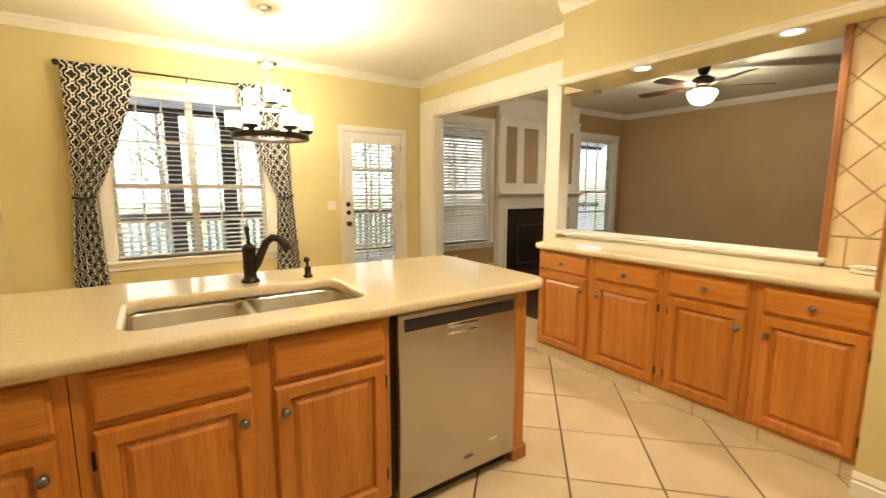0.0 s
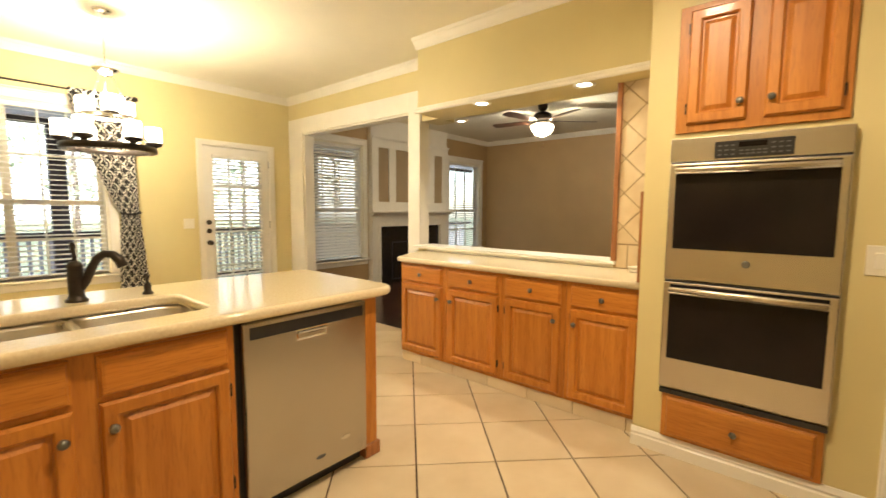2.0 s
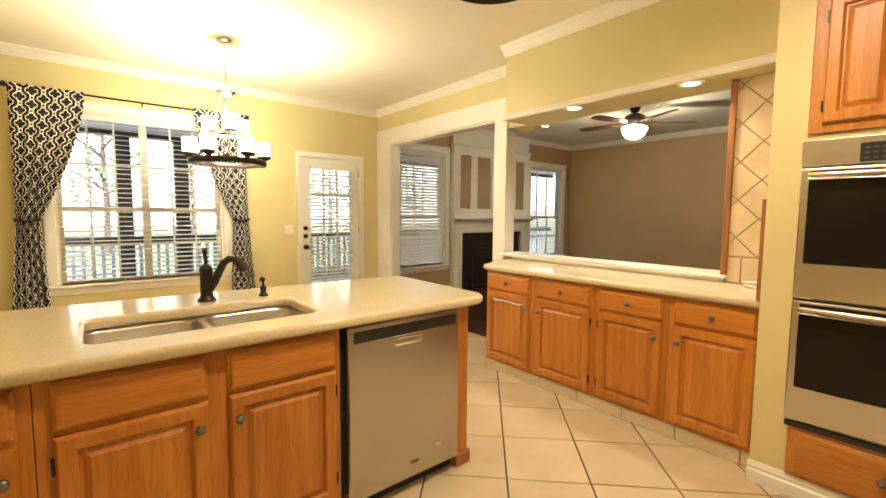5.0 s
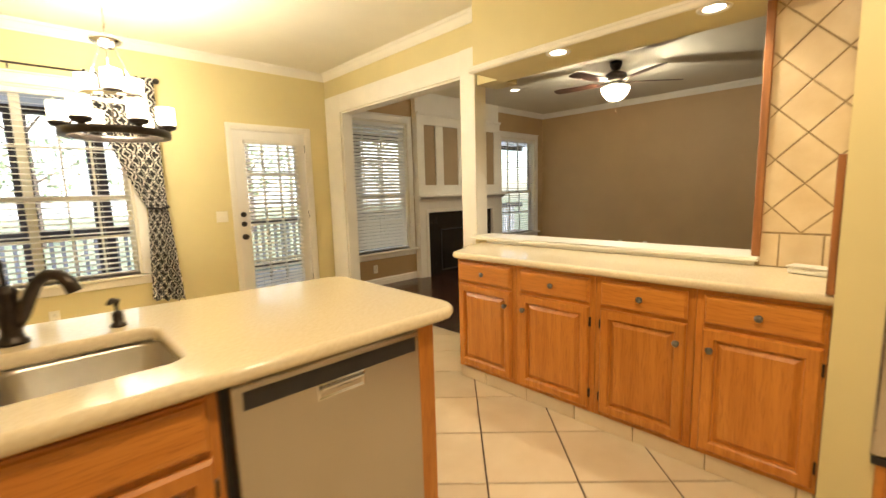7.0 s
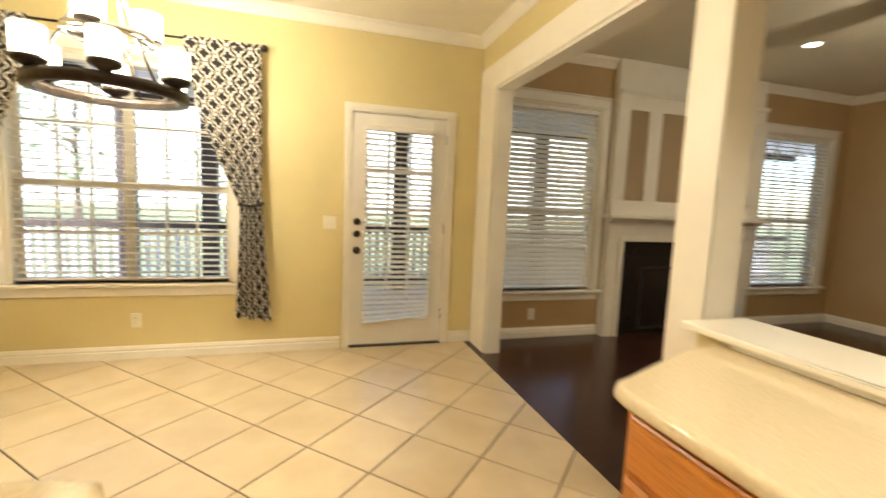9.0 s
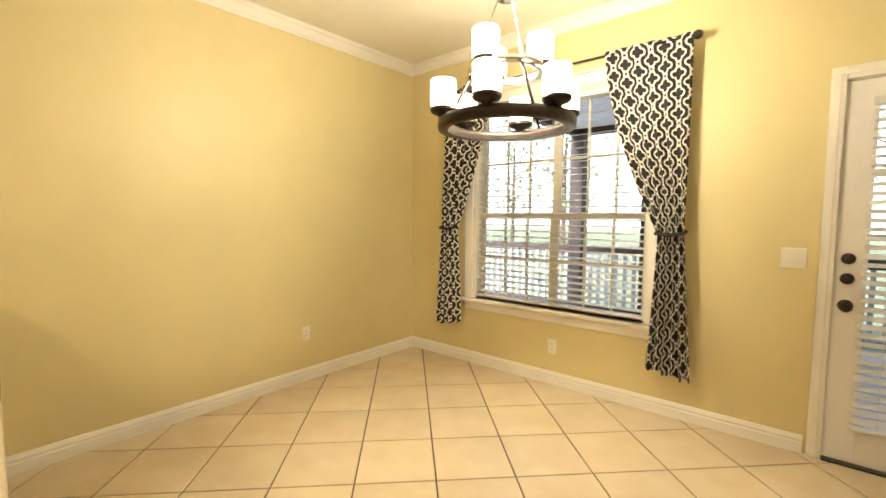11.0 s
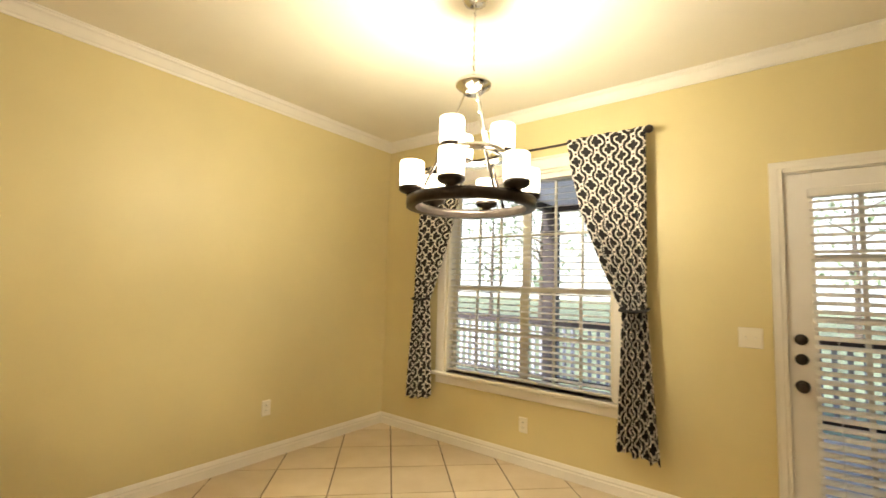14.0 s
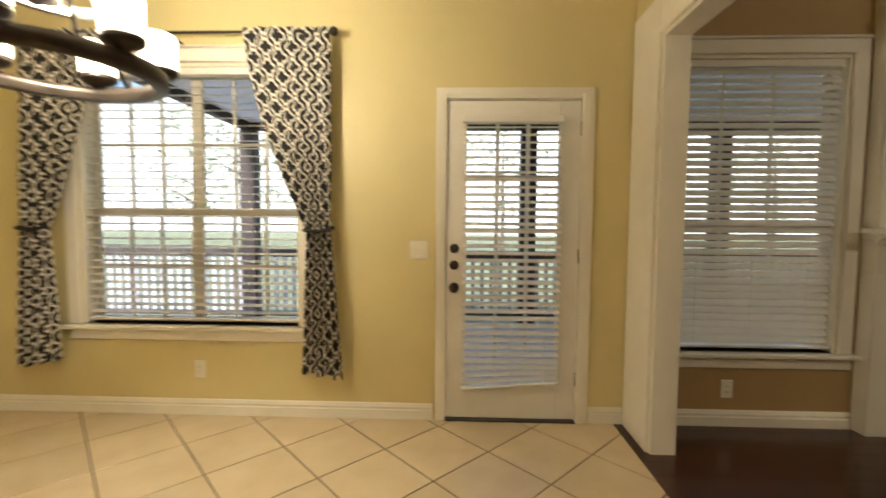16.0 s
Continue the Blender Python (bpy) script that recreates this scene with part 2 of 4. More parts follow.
def lathe(profile, n=24, bm=None, cx=0.0, cy=0.0, z=0.0):
    """Turns (radius, height) pairs about the z axis."""
    b = bm or bmesh.new()
    rings = []
    for r, h in profile:
        if r < 1e-5:
            rings.append([b.verts.new((cx, cy, z + h))])
        else:
            rings.append([b.verts.new((cx + r * math.cos(2 * math.pi * i / n), cy + r * math.sin(2 * math.pi * i / n), z + h)) for i in range(n)])
    for a, c in zip(rings, rings[1:]):
        for i in range(n):
            j = (i + 1) % n
            if len(a) == 1 and len(c) == 1:
                continue
            if len(a) == 1:
                b.faces.new((a[0], c[i], c[j]))
            elif len(c) == 1:
                b.faces.new((a[i], a[j], c[0]))
            else:
                b.faces.new((a[i], a[j], c[j], c[i]))
    return b


def tube(points, radius, n=10, bm=None):
    """A round bar along a line of points; radius may be a list."""
    b = bm or bmesh.new()
    pts = [Vector(p) for p in points]
    rad = radius if isinstance(radius, (list, tuple)) else [radius] * len(pts)
    rings = []
    for i, p in enumerate(pts):
        d = (pts[min(i + 1, len(pts) - 1)] - pts[max(i - 1, 0)]).normalized()
        q = d.to_track_quat("Z", "Y")
        rings.append([b.verts.new(p + q @ Vector((rad[i] * math.cos(2 * math.pi * k / n), rad[i] * math.sin(2 * math.pi * k / n), 0))) for k in range(n)])
    for a, c in zip(rings, rings[1:]):
        for k in range(n):
            b.faces.new((a[k], a[(k + 1) % n], c[(k + 1) % n], c[k]))
    b.faces.new(rings[0])
    b.faces.new(rings[-1])
    return b


def relief(w, h, profile, back=0.0):
    """A plate from x 0..w, z 0..h with its front towards -y, made of nested rims: (inset, how far it stands out)."""
    b = bmesh.new()
    rims = []
    for ins, out in [(0, back)] + list(profile):
        rims.append([b.verts.new((x, -out, z)) for x, z in ((ins, ins), (w - ins, ins), (w - ins, h - ins), (ins, h - ins))])
    for a, c in zip(rims, rims[1:]):
        for k in range(4):
            b.faces.new((a[k], a[(k + 1) % 4], c[(k + 1) % 4], c[k]))
    b.faces.new(rims[0])
    b.faces.new(rims[-1])
    return b


def sweep(profile, p0, p1, out, bm=None):
    """A moulding: (out from the wall, height) pairs carried from p0 to p1; out is the way into the room."""
    b = bm or bmesh.new()
    o = Vector(out)
    ends = [[b.verts.new(Vector(p) + o * a + Vector((0, 0, h))) for a, h in profile] for p in (p0, p1)]
    n = len(profile)
    for k in range(n):
        b.faces.new((ends[0][k], ends[0][(k + 1) % n], ends[1][(k + 1) % n], ends[1][k]))
    b.faces.new(ends[0])
    b.faces.new(ends[1])
    return b


def slab_with_holes(name, outline, holes, z0, z1, material, label, category, round_by=0.012):
    """A worktop cut from an outline, with rounded edges and holes."""
    cu = bpy.data.curves.new(name, "CURVE")
    cu.dimensions, cu.fill_mode = "2D", "BOTH"
    cu.bevel_depth, cu.bevel_resolution = round_by, 4
    cu.extrude = (z1 - z0) / 2 - round_by
    for k, poly in enumerate([outline] + holes):
        s = cu.splines.new("POLY")
        s.points.add(len(poly) - 1)
        s.use_cyclic_u = True
        for p, (x, y) in zip(s.points, poly):
            p.co = (x, y, 0, 1)
    tmp = bpy.data.objects.new(name + "_tmp", cu)
    scene.collection.objects.link(tmp)
    me = bpy.data.meshes.new_from_object(tmp.evaluated_get(bpy.context.evaluated_depsgraph_get()))
    bpy.data.objects.remove(tmp)
    me.materials.clear()
    me.materials.append(material)
    ob = new(name, me)
    ob.location.z = (z0 + z1) / 2
    return tagged(ob, label, category)


def rounded(x0, x1, y0, y1, r, n=5):
    pts = []
    for cx, cy, a0 in ((x1 - r, y1 - r, 0), (x0 + r, y1 - r, 90), (x0 + r, y0 + r, 180), (x1 - r, y0 + r, 270)):
        for i in range(n + 1):
            a = radians(a0 + 90 * i / n)
            pts.append((cx + r * math.cos(a), cy + r * math.sin(a)))
    return pts


def clip(poly, window):
    """Cuts a convex polygon to a convex window given counter-clockwise."""
    out = poly
    for (ax, ay), (bx, by) in zip(window, window[1:] + window[:1]):
        side = lambda p: (bx - ax) * (p[1] - ay) - (by - ay) * (p[0] - ax)
        res = []
        for p, q in zip(out, out[1:] + out[:1]):
            sp, sq = side(p), side(q)
            if sp >= 0:
                res.append(p)
            if (sp >= 0) != (sq >= 0):
                t = sp / (sp - sq)
                res.append((p[0] + t * (q[0] - p[0]), p[1] + t * (q[1] - p[1])))
        out = res
        if len(out) < 3:
            return []
    return out


def tiling(parent, name, window, size, gap, turn, origin, to3d, thick, material):
    """Tiles of one size laid at an angle and cut to a window; each is an object."""
    c, s = math.cos(radians(turn)), math.sin(radians(turn))
    us = [(x - origin[0]) * c + (y - origin[1]) * s for x, y in window]
    vs = [-(x - origin[0]) * s + (y - origin[1]) * c for x, y in window]
    whole = None
    for i in range(math.floor(min(us) / size), math.ceil(max(us) / size)):
        for j in range(math.floor(min(vs) / size), math.ceil(max(vs) / size)):
            sq = [(i * size + gap / 2, j * size + gap / 2), ((i + 1) * size - gap / 2, j * size + gap / 2),
                  ((i + 1) * size - gap / 2, (j + 1) * size - gap / 2), (i * size + gap / 2, (j + 1) * size - gap / 2)]
            sq = [(origin[0] + u * c - v * s, origin[1] + u * s + v * c) for u, v in sq]
            cut = clip(sq, window)
            if len(cut) < 3:
                continue
            mx, my = sum(p[0] for p in cut) / len(cut), sum(p[1] for p in cut) / len(cut)
            area = abs(sum(p[0] * q[1] - q[0] * p[1] for p, q in zip(cut, cut[1:] + cut[:1]))) / 2
            if area < 2e-4:
                continue
            b = bmesh.new()
            e = 0.0025
            low = [b.verts.new(to3d(x, y, 0)) for x, y in cut]
            mid = [b.verts.new(to3d(x, y, thick - 0.0015)) for x, y in cut]
            top = []
            for x, y in cut:
                d = math.hypot(x - mx, y - my) or 1
                top.append(b.verts.new(to3d(x - (x - mx) / d * e, y - (y - my) / d * e, thick)))
            n = len(cut)
            for ra, rb in ((low, mid), (mid, top)):
                for k in range(n):
                    b.faces.new((ra[k], ra[(k + 1) % n], rb[(k + 1) % n], rb[k]))
            b.faces.new(top)
            part(name, b, material, parent)


def wall_y(name, material, x0, x1, y0, y1, z1, holes, label):
    """A wall along x with openings (x0, x1, z0, z1)."""
    bm = bmesh.new()
    x = x0
    for hx0, hx1, hz0, hz1 in sorted(holes):
        box(x, hx0, y0, y1, 0, z1, bm=bm)
        if hz0 > 0:
            box(hx0, hx1, y0, y1, 0, hz0, bm=bm)
        box(hx0, hx1, y0, y1, hz1, z1, bm=bm)
        x = hx1
    box(x, x1, y0, y1, 0, z1, bm=bm)
    return solid(name, bm, material, label, "wall")


# ---- the shell of the house ----
XW, YN, ZC = 0.48, 6.53, 2.80      # west wall, north wall, ceiling
XE, XB = 4.82, 4.95                # wall between nook and living room
XL, YS, YLS = 9.69, -1.3, 0.2      # living room east wall, kitchen south wall, living room south wall
WIN = (1.25, 2.72, 0.60, 2.29)
DOOR = (3.64, 4.52, 0.0, 2.065)
LW1 = (5.06, 6.12, 0.48, 2.32)
LW2 = (8.33, 9.41, 0.47, 2.28)

wall_y("wall_north", M_YEL, XW - 0.15, XE + 0.03, YN, YN + 0.15, ZC, [WIN, DOOR], "yellow painted plaster wall of the breakfast nook")
wall_y("wall_living_north", M_TAN, XE + 0.03, XL + 0.15, YN, YN + 0.15, ZC, [LW1, LW2], "tan painted plaster wall of the living room")
solid("wall_west", box(XW - 0.15, XW, YS, YN, 0, ZC), M_YEL, "yellow painted plaster wall beside the nook", "wall")
solid("wall_south", box(XW - 0.15, 4.75, YS - 0.15, YS, 0, ZC), M_YEL, "yellow painted kitchen wall", "wall")
solid("wall_living_east", box(XL, XL + 0.15, YLS - 0.15, YN, 0, ZC), M_TAN, "tan painted plaster wall of the living room", "wall")
solid("wall_living_south", box(4.75, XL, YLS - 0.15, YLS, 0, ZC), M_TAN, "tan painted plaster wall of the living room", "wall")
OPEN_S, OPEN_N, HEAD = 4.05, 6.17, 2.30
PX0, PX1, PY0, PY1 = 4.62, 4.80, 1.93, 3.82   # the pass-through's wall and opening
bm = box(XE, XB, OPEN_N, YN, 0, ZC)
box(XE, XB, OPEN_S, OPEN_N, HEAD, ZC, bm=bm)
box(XE, XB, 3.87, OPEN_S, HEAD, ZC, bm=bm)
solid("wall_opening", bm, M_YEL, "yellow wall over the wide living room opening", "wall")
bm = box(PX0, PX1, PY0, 3.84, 0, 0.924)
solid("wall_pass_through", bm, M_YEL, "low yellow wall under the pass-through ledge", "wall")
SOF = 2.16
solid("soffit", box(4.42, PX1, 1.587, 3.66, SOF, ZC), M_YEL, "yellow dropped soffit over the bar counter", "soffit")
solid("wall_header", box(4.70, XB, 3.66, 3.87, SOF, ZC), M_YEL, "yellow header beside the soffit", "wall")
# oven wall, stepping back beside the pass-through
bm = bmesh.new()
plan = [(4.0, YS), (4.75, YS), (4.75, PY0), (4.60, PY0), (4.60, 1.585), (4.0, 1.585)]
lo = [bm.verts.new((x, y, 0)) for x, y in plan]
hi = [bm.verts.new((x, y, ZC)) for x, y in plan]
for k in range(6):
    bm.faces.new((lo[k], lo[(k + 1) % 6], hi[(k + 1) % 6], hi[k]))
bm.faces.new(lo)
bm.faces.new(hi)
solid("wall_oven", bm, M_YEL, "yellow painted wall that holds the double oven", "wall")
solid("ceiling", box(XW - 0.15, XB, YS - 0.15, YN + 0.15, ZC, ZC + 0.1), M_CEIL, "cream painted plaster ceiling", "ceiling")
solid("ceiling_living", box(XB, XL + 0.15, YLS - 0.15, YN + 0.15, ZC, ZC + 0.1), M_CEIL, "pale painted living room ceiling", "ceiling")
XF = 4.745                          # where tile meets wood
floor = solid("floor", box(XW - 0.15, XF, YS, YN, -0.12, -0.006), M_GROUT, "cream ceramic tile floor with dark grout", "floor")
floor_living = solid("floor_living", box(XF, XL, YLS, YN, -0.12, -0.012), M_PLANK, "dark walnut plank floor", "floor")

# white cased opening and its post
bm = box(XE - 0.02, XE, OPEN_N, YN - 0.02, 0, 2.505, 0.003)
box(XE - 0.02, XE, 4.04, OPEN_N, HEAD, 2.505, 0.003, bm=bm)
box(XE, XB + 0.01, OPEN_N - 0.02, OPEN_N, 0, HEAD, bm=bm)
box(XE, XB + 0.01, OPEN_S, OPEN_N - 0.02, HEAD - 0.02, HEAD, bm=bm)
solid("trim_opening", bm, M_WHITE, "wide white painted casing round the opening", "trim")
solid("post_white", box(4.68, 4.82, 3.88, 4.045, 0, 2.46, 0.004), M_WHITE, "square white painted post between the openings", "post")
bm = box(PX0 - 0.06, PX1 + 0.05, PY0 - 0.02, PY1 + 0.04, 0.924, 0.948, 0.006, seg=2)
box(PX0 - 0.030, PX0 - 0.001, PY0, PY1 - 0.12, 0.901, 0.924, 0.004, bm=bm)
solid("trim_ledge", bm, M_WHITE, "white painted ledge of the pass-through", "ledge")

CROWN = [(0, -0.088), (0.009, -0.088), (0.013, -0.076), (0.021, -0.068), (0.046, -0.029), (0.058, -0.021), (0.061, -0.009), (0.068, -0.007), (0.068, 0), (0, 0)]
BASE = [(0, 0), (0.018, 0), (0.018, 0.058), (0.012, 0.064), (0.012, 0.072), (0.016, 0.078), (0.010, 0.090), (0.005, 0.100), (0, 0.103)]


def moulding(name, profile, p0, p1, out, label):
    return solid(name, sweep(profile, p0, p1, out), M_WHITE, label, name)


CL, BL = "white painted crown moulding", "white painted ribbed baseboard"
Z0 = ZC - 0.0005
moulding("crown_moulding", CROWN, (XW, YN, Z0), (XE, YN, Z0), (0, -1, 0), CL)
moulding("crown_moulding", CROWN, (XW, YS, Z0), (XW, YN, Z0), (1, 0, 0), CL)
moulding("crown_moulding", CROWN, (XE, 3.66, Z0), (XE, YN, Z0), (-1, 0, 0), CL)
moulding("crown_moulding", CROWN, (4.42, 1.575, Z0), (4.42, 3.68, Z0), (-1, 0, 0), CL)
moulding("crown_moulding", CROWN, (XB, YN, Z0), (6.23, YN, Z0), (0, -1, 0), CL)
moulding("crown_moulding", CROWN, (8.17, YN, Z0), (XL, YN, Z0), (0, -1, 0), CL)
moulding("crown_moulding", CROWN, (XL, YLS, Z0), (XL, YN, Z0), (-1, 0, 0), CL)
SOFTRIM = [(0, 0), (0.02, 0), (0.03, 0.012), (0.03, 0.022), (0.018, 0.034), (0.018, 0.044), (0, 0.055)]
moulding("trim_soffit", SOFTRIM, (4.42, 1.575, SOF - 0.001), (4.42, 3.68, SOF - 0.001), (-1, 0, 0), "thin white moulding along the soffit edge")
moulding("baseboard", BASE, (XW, YN, 0), (3.58, YN, 0), (0, -1, 0), BL)
moulding("baseboard", BASE, (4.585, YN, 0), (XE - 0.02, YN, 0), (0, -1, 0), BL)
moulding("baseboard", BASE, (XW, 3.39, 0), (XW, YN, 0), (1, 0, 0), BL)
moulding("baseboard", BASE, (4.0, 0.60, 0), (4.0, 1.59, 0), (-1, 0, 0), BL)
moulding("baseboard", BASE, (XB, YN, 0), (6.23, YN, 0), (0, -1, 0), BL)
moulding("baseboard", BASE, (8.17, YN, 0), (XL, YN, 0), (0, -1, 0), BL)
moulding("baseboard", BASE, (XL, YLS, 0), (XL, YN, 0), (-1, 0, 0), BL)

# ---- windows, blinds, doors ----


def casing(x0, x1, z0, z1, wide, y, sill, parent):
    """Flat white boards round an opening in the north wall."""
    part("head_casing", box(x0 - wide, x1 + wide, y - 0.022, y, z1, z1 + wide, 0.004), M_WHITE, parent)
    part("head_cap", box(x0 - wide - 0.01, x1 + wide + 0.01, y - 0.032, y, z1 + wide, z1 + wide + 0.018, 0.004), M_WHITE, parent)
    low = z0 if sill else 0.0
    part("side_casing", box(x0 - wide, x0, y - 0.022, y, low, z1, 0.004), M_WHITE, parent)
    part("side_casing", box(x1, x1 + wide, y - 0.022, y, low, z1, 0.004), M_WHITE, parent)
    if sill:
        part("window_sill", box(x0 - wide - 0.03, x1 + wide + 0.03, y - 0.06, y + 0.10, z0 - 0.028, z0, 0.006), M_WHITE, parent)
        part("apron", box(x0 - wide, x1 + wide, y - 0.02, y, z0 - 0.10, z0 - 0.028, 0.004), M_WHITE, parent)


def window(name, hole, units, cols, label):
    x0, x1, z0, z1 = hole
    w = tagged(thing(name, label, "window", pose(x0, YN, z0)), kind="structure")
    W, H = x1 - x0, z1 - z0
    y0, y1 = 0.09, 0.13
    part("jamb", box(0, 0.02, 0, 0.15, 0, H), M_FRAMEW, w)
    part("jamb", box(W - 0.02, W, 0, 0.15, 0, H), M_FRAMEW, w)
    part("jamb_head", box(0.02, W - 0.02, 0, 0.15, H - 0.02, H), M_FRAMEW, w)
    uw = (W - 0.04) / units
    for u in range(units):
        a = 0.02 + u * uw
        b = a + uw
        fr = bmesh.new()
        e = 0.035
        mid = H * 0.44
        for k, (lo, hi, dy) in enumerate(((0, mid + 0.02, 0.0), (mid - 0.02, H - 0.02, 0.03))):
            box(a, b, y0 + dy, y1 + dy - 0.012, lo, lo + e, bm=fr)
            box(a, b, y0 + dy, y1 + dy - 0.012, hi - e, hi, bm=fr)
            box(a, a + e, y0 + dy, y1 + dy - 0.012, lo + e, hi - e, bm=fr)
            box(b - e, b, y0 + dy, y1 + dy - 0.012, lo + e, hi - e, bm=fr)
            for c in range(1, cols):
                cx = a + e + (b - a - 2 * e) * c / cols
                box(cx - 0.009, cx + 0.009, y0 + dy + 0.004, y1 + dy - 0.016, lo + e, hi - e, bm=fr)
            cz = (lo + hi) / 2
            box(a + e, b - e, y0 + dy + 0.006, y1 + dy - 0.018, cz - 0.009, cz + 0.009, bm=fr)
            p = part("pane", box(a + e, b - e, y0 + dy + 0.012, y0 + dy + 0.016, lo + e, hi - e), M_GLASS, w)
            p.visible_shadow = False
        part("window_frame", fr, M_FRAMEW, w)
    casing(0, W, 0, H, 0.085, 0, True, w)
    return w


def blind(label, x0, x1, z0, z1, y, tilt, pitch=0.044, skew=0.0):
    """A horizontal slat blind; slats share one mesh."""
    t = thing("window_blind", label, "blind", pose(x0, y, z0))
    W, H = x1 - x0, z1 - z0
    part("headrail", box(0, W, -0.025, 0.025, H - 0.045, H, 0.004), M_SLAT, t)
    n = round((H - 0.09) / pitch)
    pitch = (H - 0.09) / n
    sl = bmesh.new()
    rows = [[sl.verts.new((x, -0.024 + 0.048 * k / 4, 0.003 * (1 - (k / 2 - 1) ** 2) + dz)) for k in range(5)] for x, dz in ((0.004, 0), (W - 0.004, 0), (W - 0.004, -0.003), (0.004, -0.003))]
    for ra, rb in ((0, 1), (1, 2), (2, 3), (3, 0)):
        for k in range(4):
            sl.faces.new((rows[ra][k], rows[rb][k], rows[rb][k + 1], rows[ra][k + 1]))
    me = mesh_of("slat", sl, M_SLAT)
    for i in range(n):
        z = H - 0.07 - pitch * i
        turn = tilt + random.uniform(-2, 2)
        low = max(0.0, (i - n * 0.88) / (n * 0.12))
        part("slat", me, M_SLAT, t, at=pose(0, 0, z, turn, skew * low, 0))
    zb = H - 0.07 - pitch * n
    part("bottom_rail", box(0, W, -0.025, 0.025, -0.008, 0.008, 0.003), M_SLAT, t, at=pose(0, 0, max(0.012, zb), 0, skew, 0))
    for cx in (W * 0.16, W * 0.5, W * 0.84):
        part("ladder_cord", tube([(cx, -0.027, zb), (cx, -0.027, H - 0.04)], 0.0014, 5), M_SLAT, t)
    return t


window("window_1", WIN, 2, 3, "white mullioned double window of the breakfast nook")
window("window_2", LW1, 1, 3, "white sash window of the living room beside the fireplace")
window("window_3", LW2, 1, 3, "white sash window at the living room corner")
blind("white slatted blind, slats open, in the nook window", WIN[0] + 0.025, WIN[1] - 0.025, WIN[2] + 0.01, WIN[3] - 0.02, YN + 0.045, 9, 0.049)
blind("white slatted blind nearly closed in the living room window", LW1[0] + 0.025, LW1[1] - 0.025, LW1[2] + 0.01, LW1[3] - 0.02, YN + 0.045, 52, 0.047)
blind("white slatted blind half open in the corner window", LW2[0] + 0.025, LW2[1] - 0.025, LW2[2] + 0.01, LW2[3] - 0.02, YN + 0.045, 20)

# glazed back door
DX0, DX1 = 3.66, 4.50
d = tagged(thing("door_1", "white glazed back door, closed, with dark bronze locks", "door", pose(DX0, YN + 0.005, 0.014)), kind="structure")
DW_, DH = DX1 - DX0, 2.036
gx0, gx1, gz0, gz1 = 0.13, DW_ - 0.13, 0.22, 1.90
bm = box(0, gx0, 0, 0.045, 0, DH, 0.002)
box(gx1, DW_, 0, 0.045, 0, DH, 0.002, bm=bm)
box(gx0, gx1, 0, 0.045, 0, gz0, bm=bm)
box(gx0, gx1, 0, 0.045, gz1, DH, bm=bm)
leaf = part("leaf", bm, M_DOORW, d)
bm = bmesh.new()
for c in (1, 2):
    cx = gx0 + (gx1 - gx0) * c / 3
    box(cx - 0.011, cx + 0.011, 0.006, 0.038, gz0, gz1, bm=bm)
for r in range(1, 5):
    cz = gz0 + (gz1 - gz0) * r / 5
    box(gx0, gx1, 0.008, 0.036, cz - 0.011, cz + 0.011, bm=bm)
part("muntins", bm, M_DOORW, leaf)
part("pane", box(gx0, gx1, 0.020, 0.025, gz0, gz1), M_GLASS, leaf).visible_shadow = False
for z, nm in ((1.107, "deadbolt"), (1.0, "deadbolt")):
    part(nm, lathe([(0, 0.028), (0.014, 0.028), (0.018, 0.016), (0.029, 0.014), (0.031, 0.0), (0, 0)], 18), M_BRONZE, d, "dark bronze thumb-turn lock", True, pose(0.055, 0, z, 90))
part("door_knob", lathe([(0, 0.068), (0.02, 0.066), (0.029, 0.052), (0.027, 0.038), (0.013, 0.028), (0.012, 0.01), (0.031, 0.008), (0.033, 0), (0, 0)], 20), M_BRONZE, d, "dark bronze door knob", True, pose(0.055, 0, 0.855, 90))
for z in (0.22, 1.02, 1.82):
    part("hinge", tube([(DW_ + 0.004, -0.006, z), (DW_ + 0.004, -0.006, z + 0.09)], 0.007, 8), M_BRONZE, d)
bm = box(DX0 - 0.02, DX0 - 0.003, YN, YN + 0.15, 0, 2.065)
box(DX1 + 0.003, DX1 + 0.02, YN, YN + 0.15, 0, 2.065, bm=bm)
box(DX0 - 0.02, DX1 + 0.02, YN, YN + 0.15, 2.053, 2.065, bm=bm)
for x0, x1 in ((3.596, 3.66), (4.50, 4.578)):
    box(x0, x1, YN - 0.02, YN, 0, 2.125, 0.003, bm=bm)
    box(x0 + 0.012, x1 - 0.022, YN - 0.026, YN - 0.02, 0, 2.10, 0.002, bm=bm)
box(3.66, 4.50, YN - 0.02, YN, 2.058, 2.125, 0.003, bm=bm)
box(3.63, 4.53, YN - 0.026, YN - 0.02, 2.082, 2.108, 0.002, bm=bm)
solid("trim_door", bm, M_WHITE, "white moulded casing round the back door", "trim")
solid("threshold", box(DX0, DX1, YN - 0.03, YN + 0.15, -0.004, 0.012, 0.003), M_BLACK, "dark metal door threshold", "threshold")
blind("white slatted blind with a crooked bottom on the back door", 3.765, 4.385, 0.20, 1.95, YN - 0.03, 22, 0.046, -5.0)

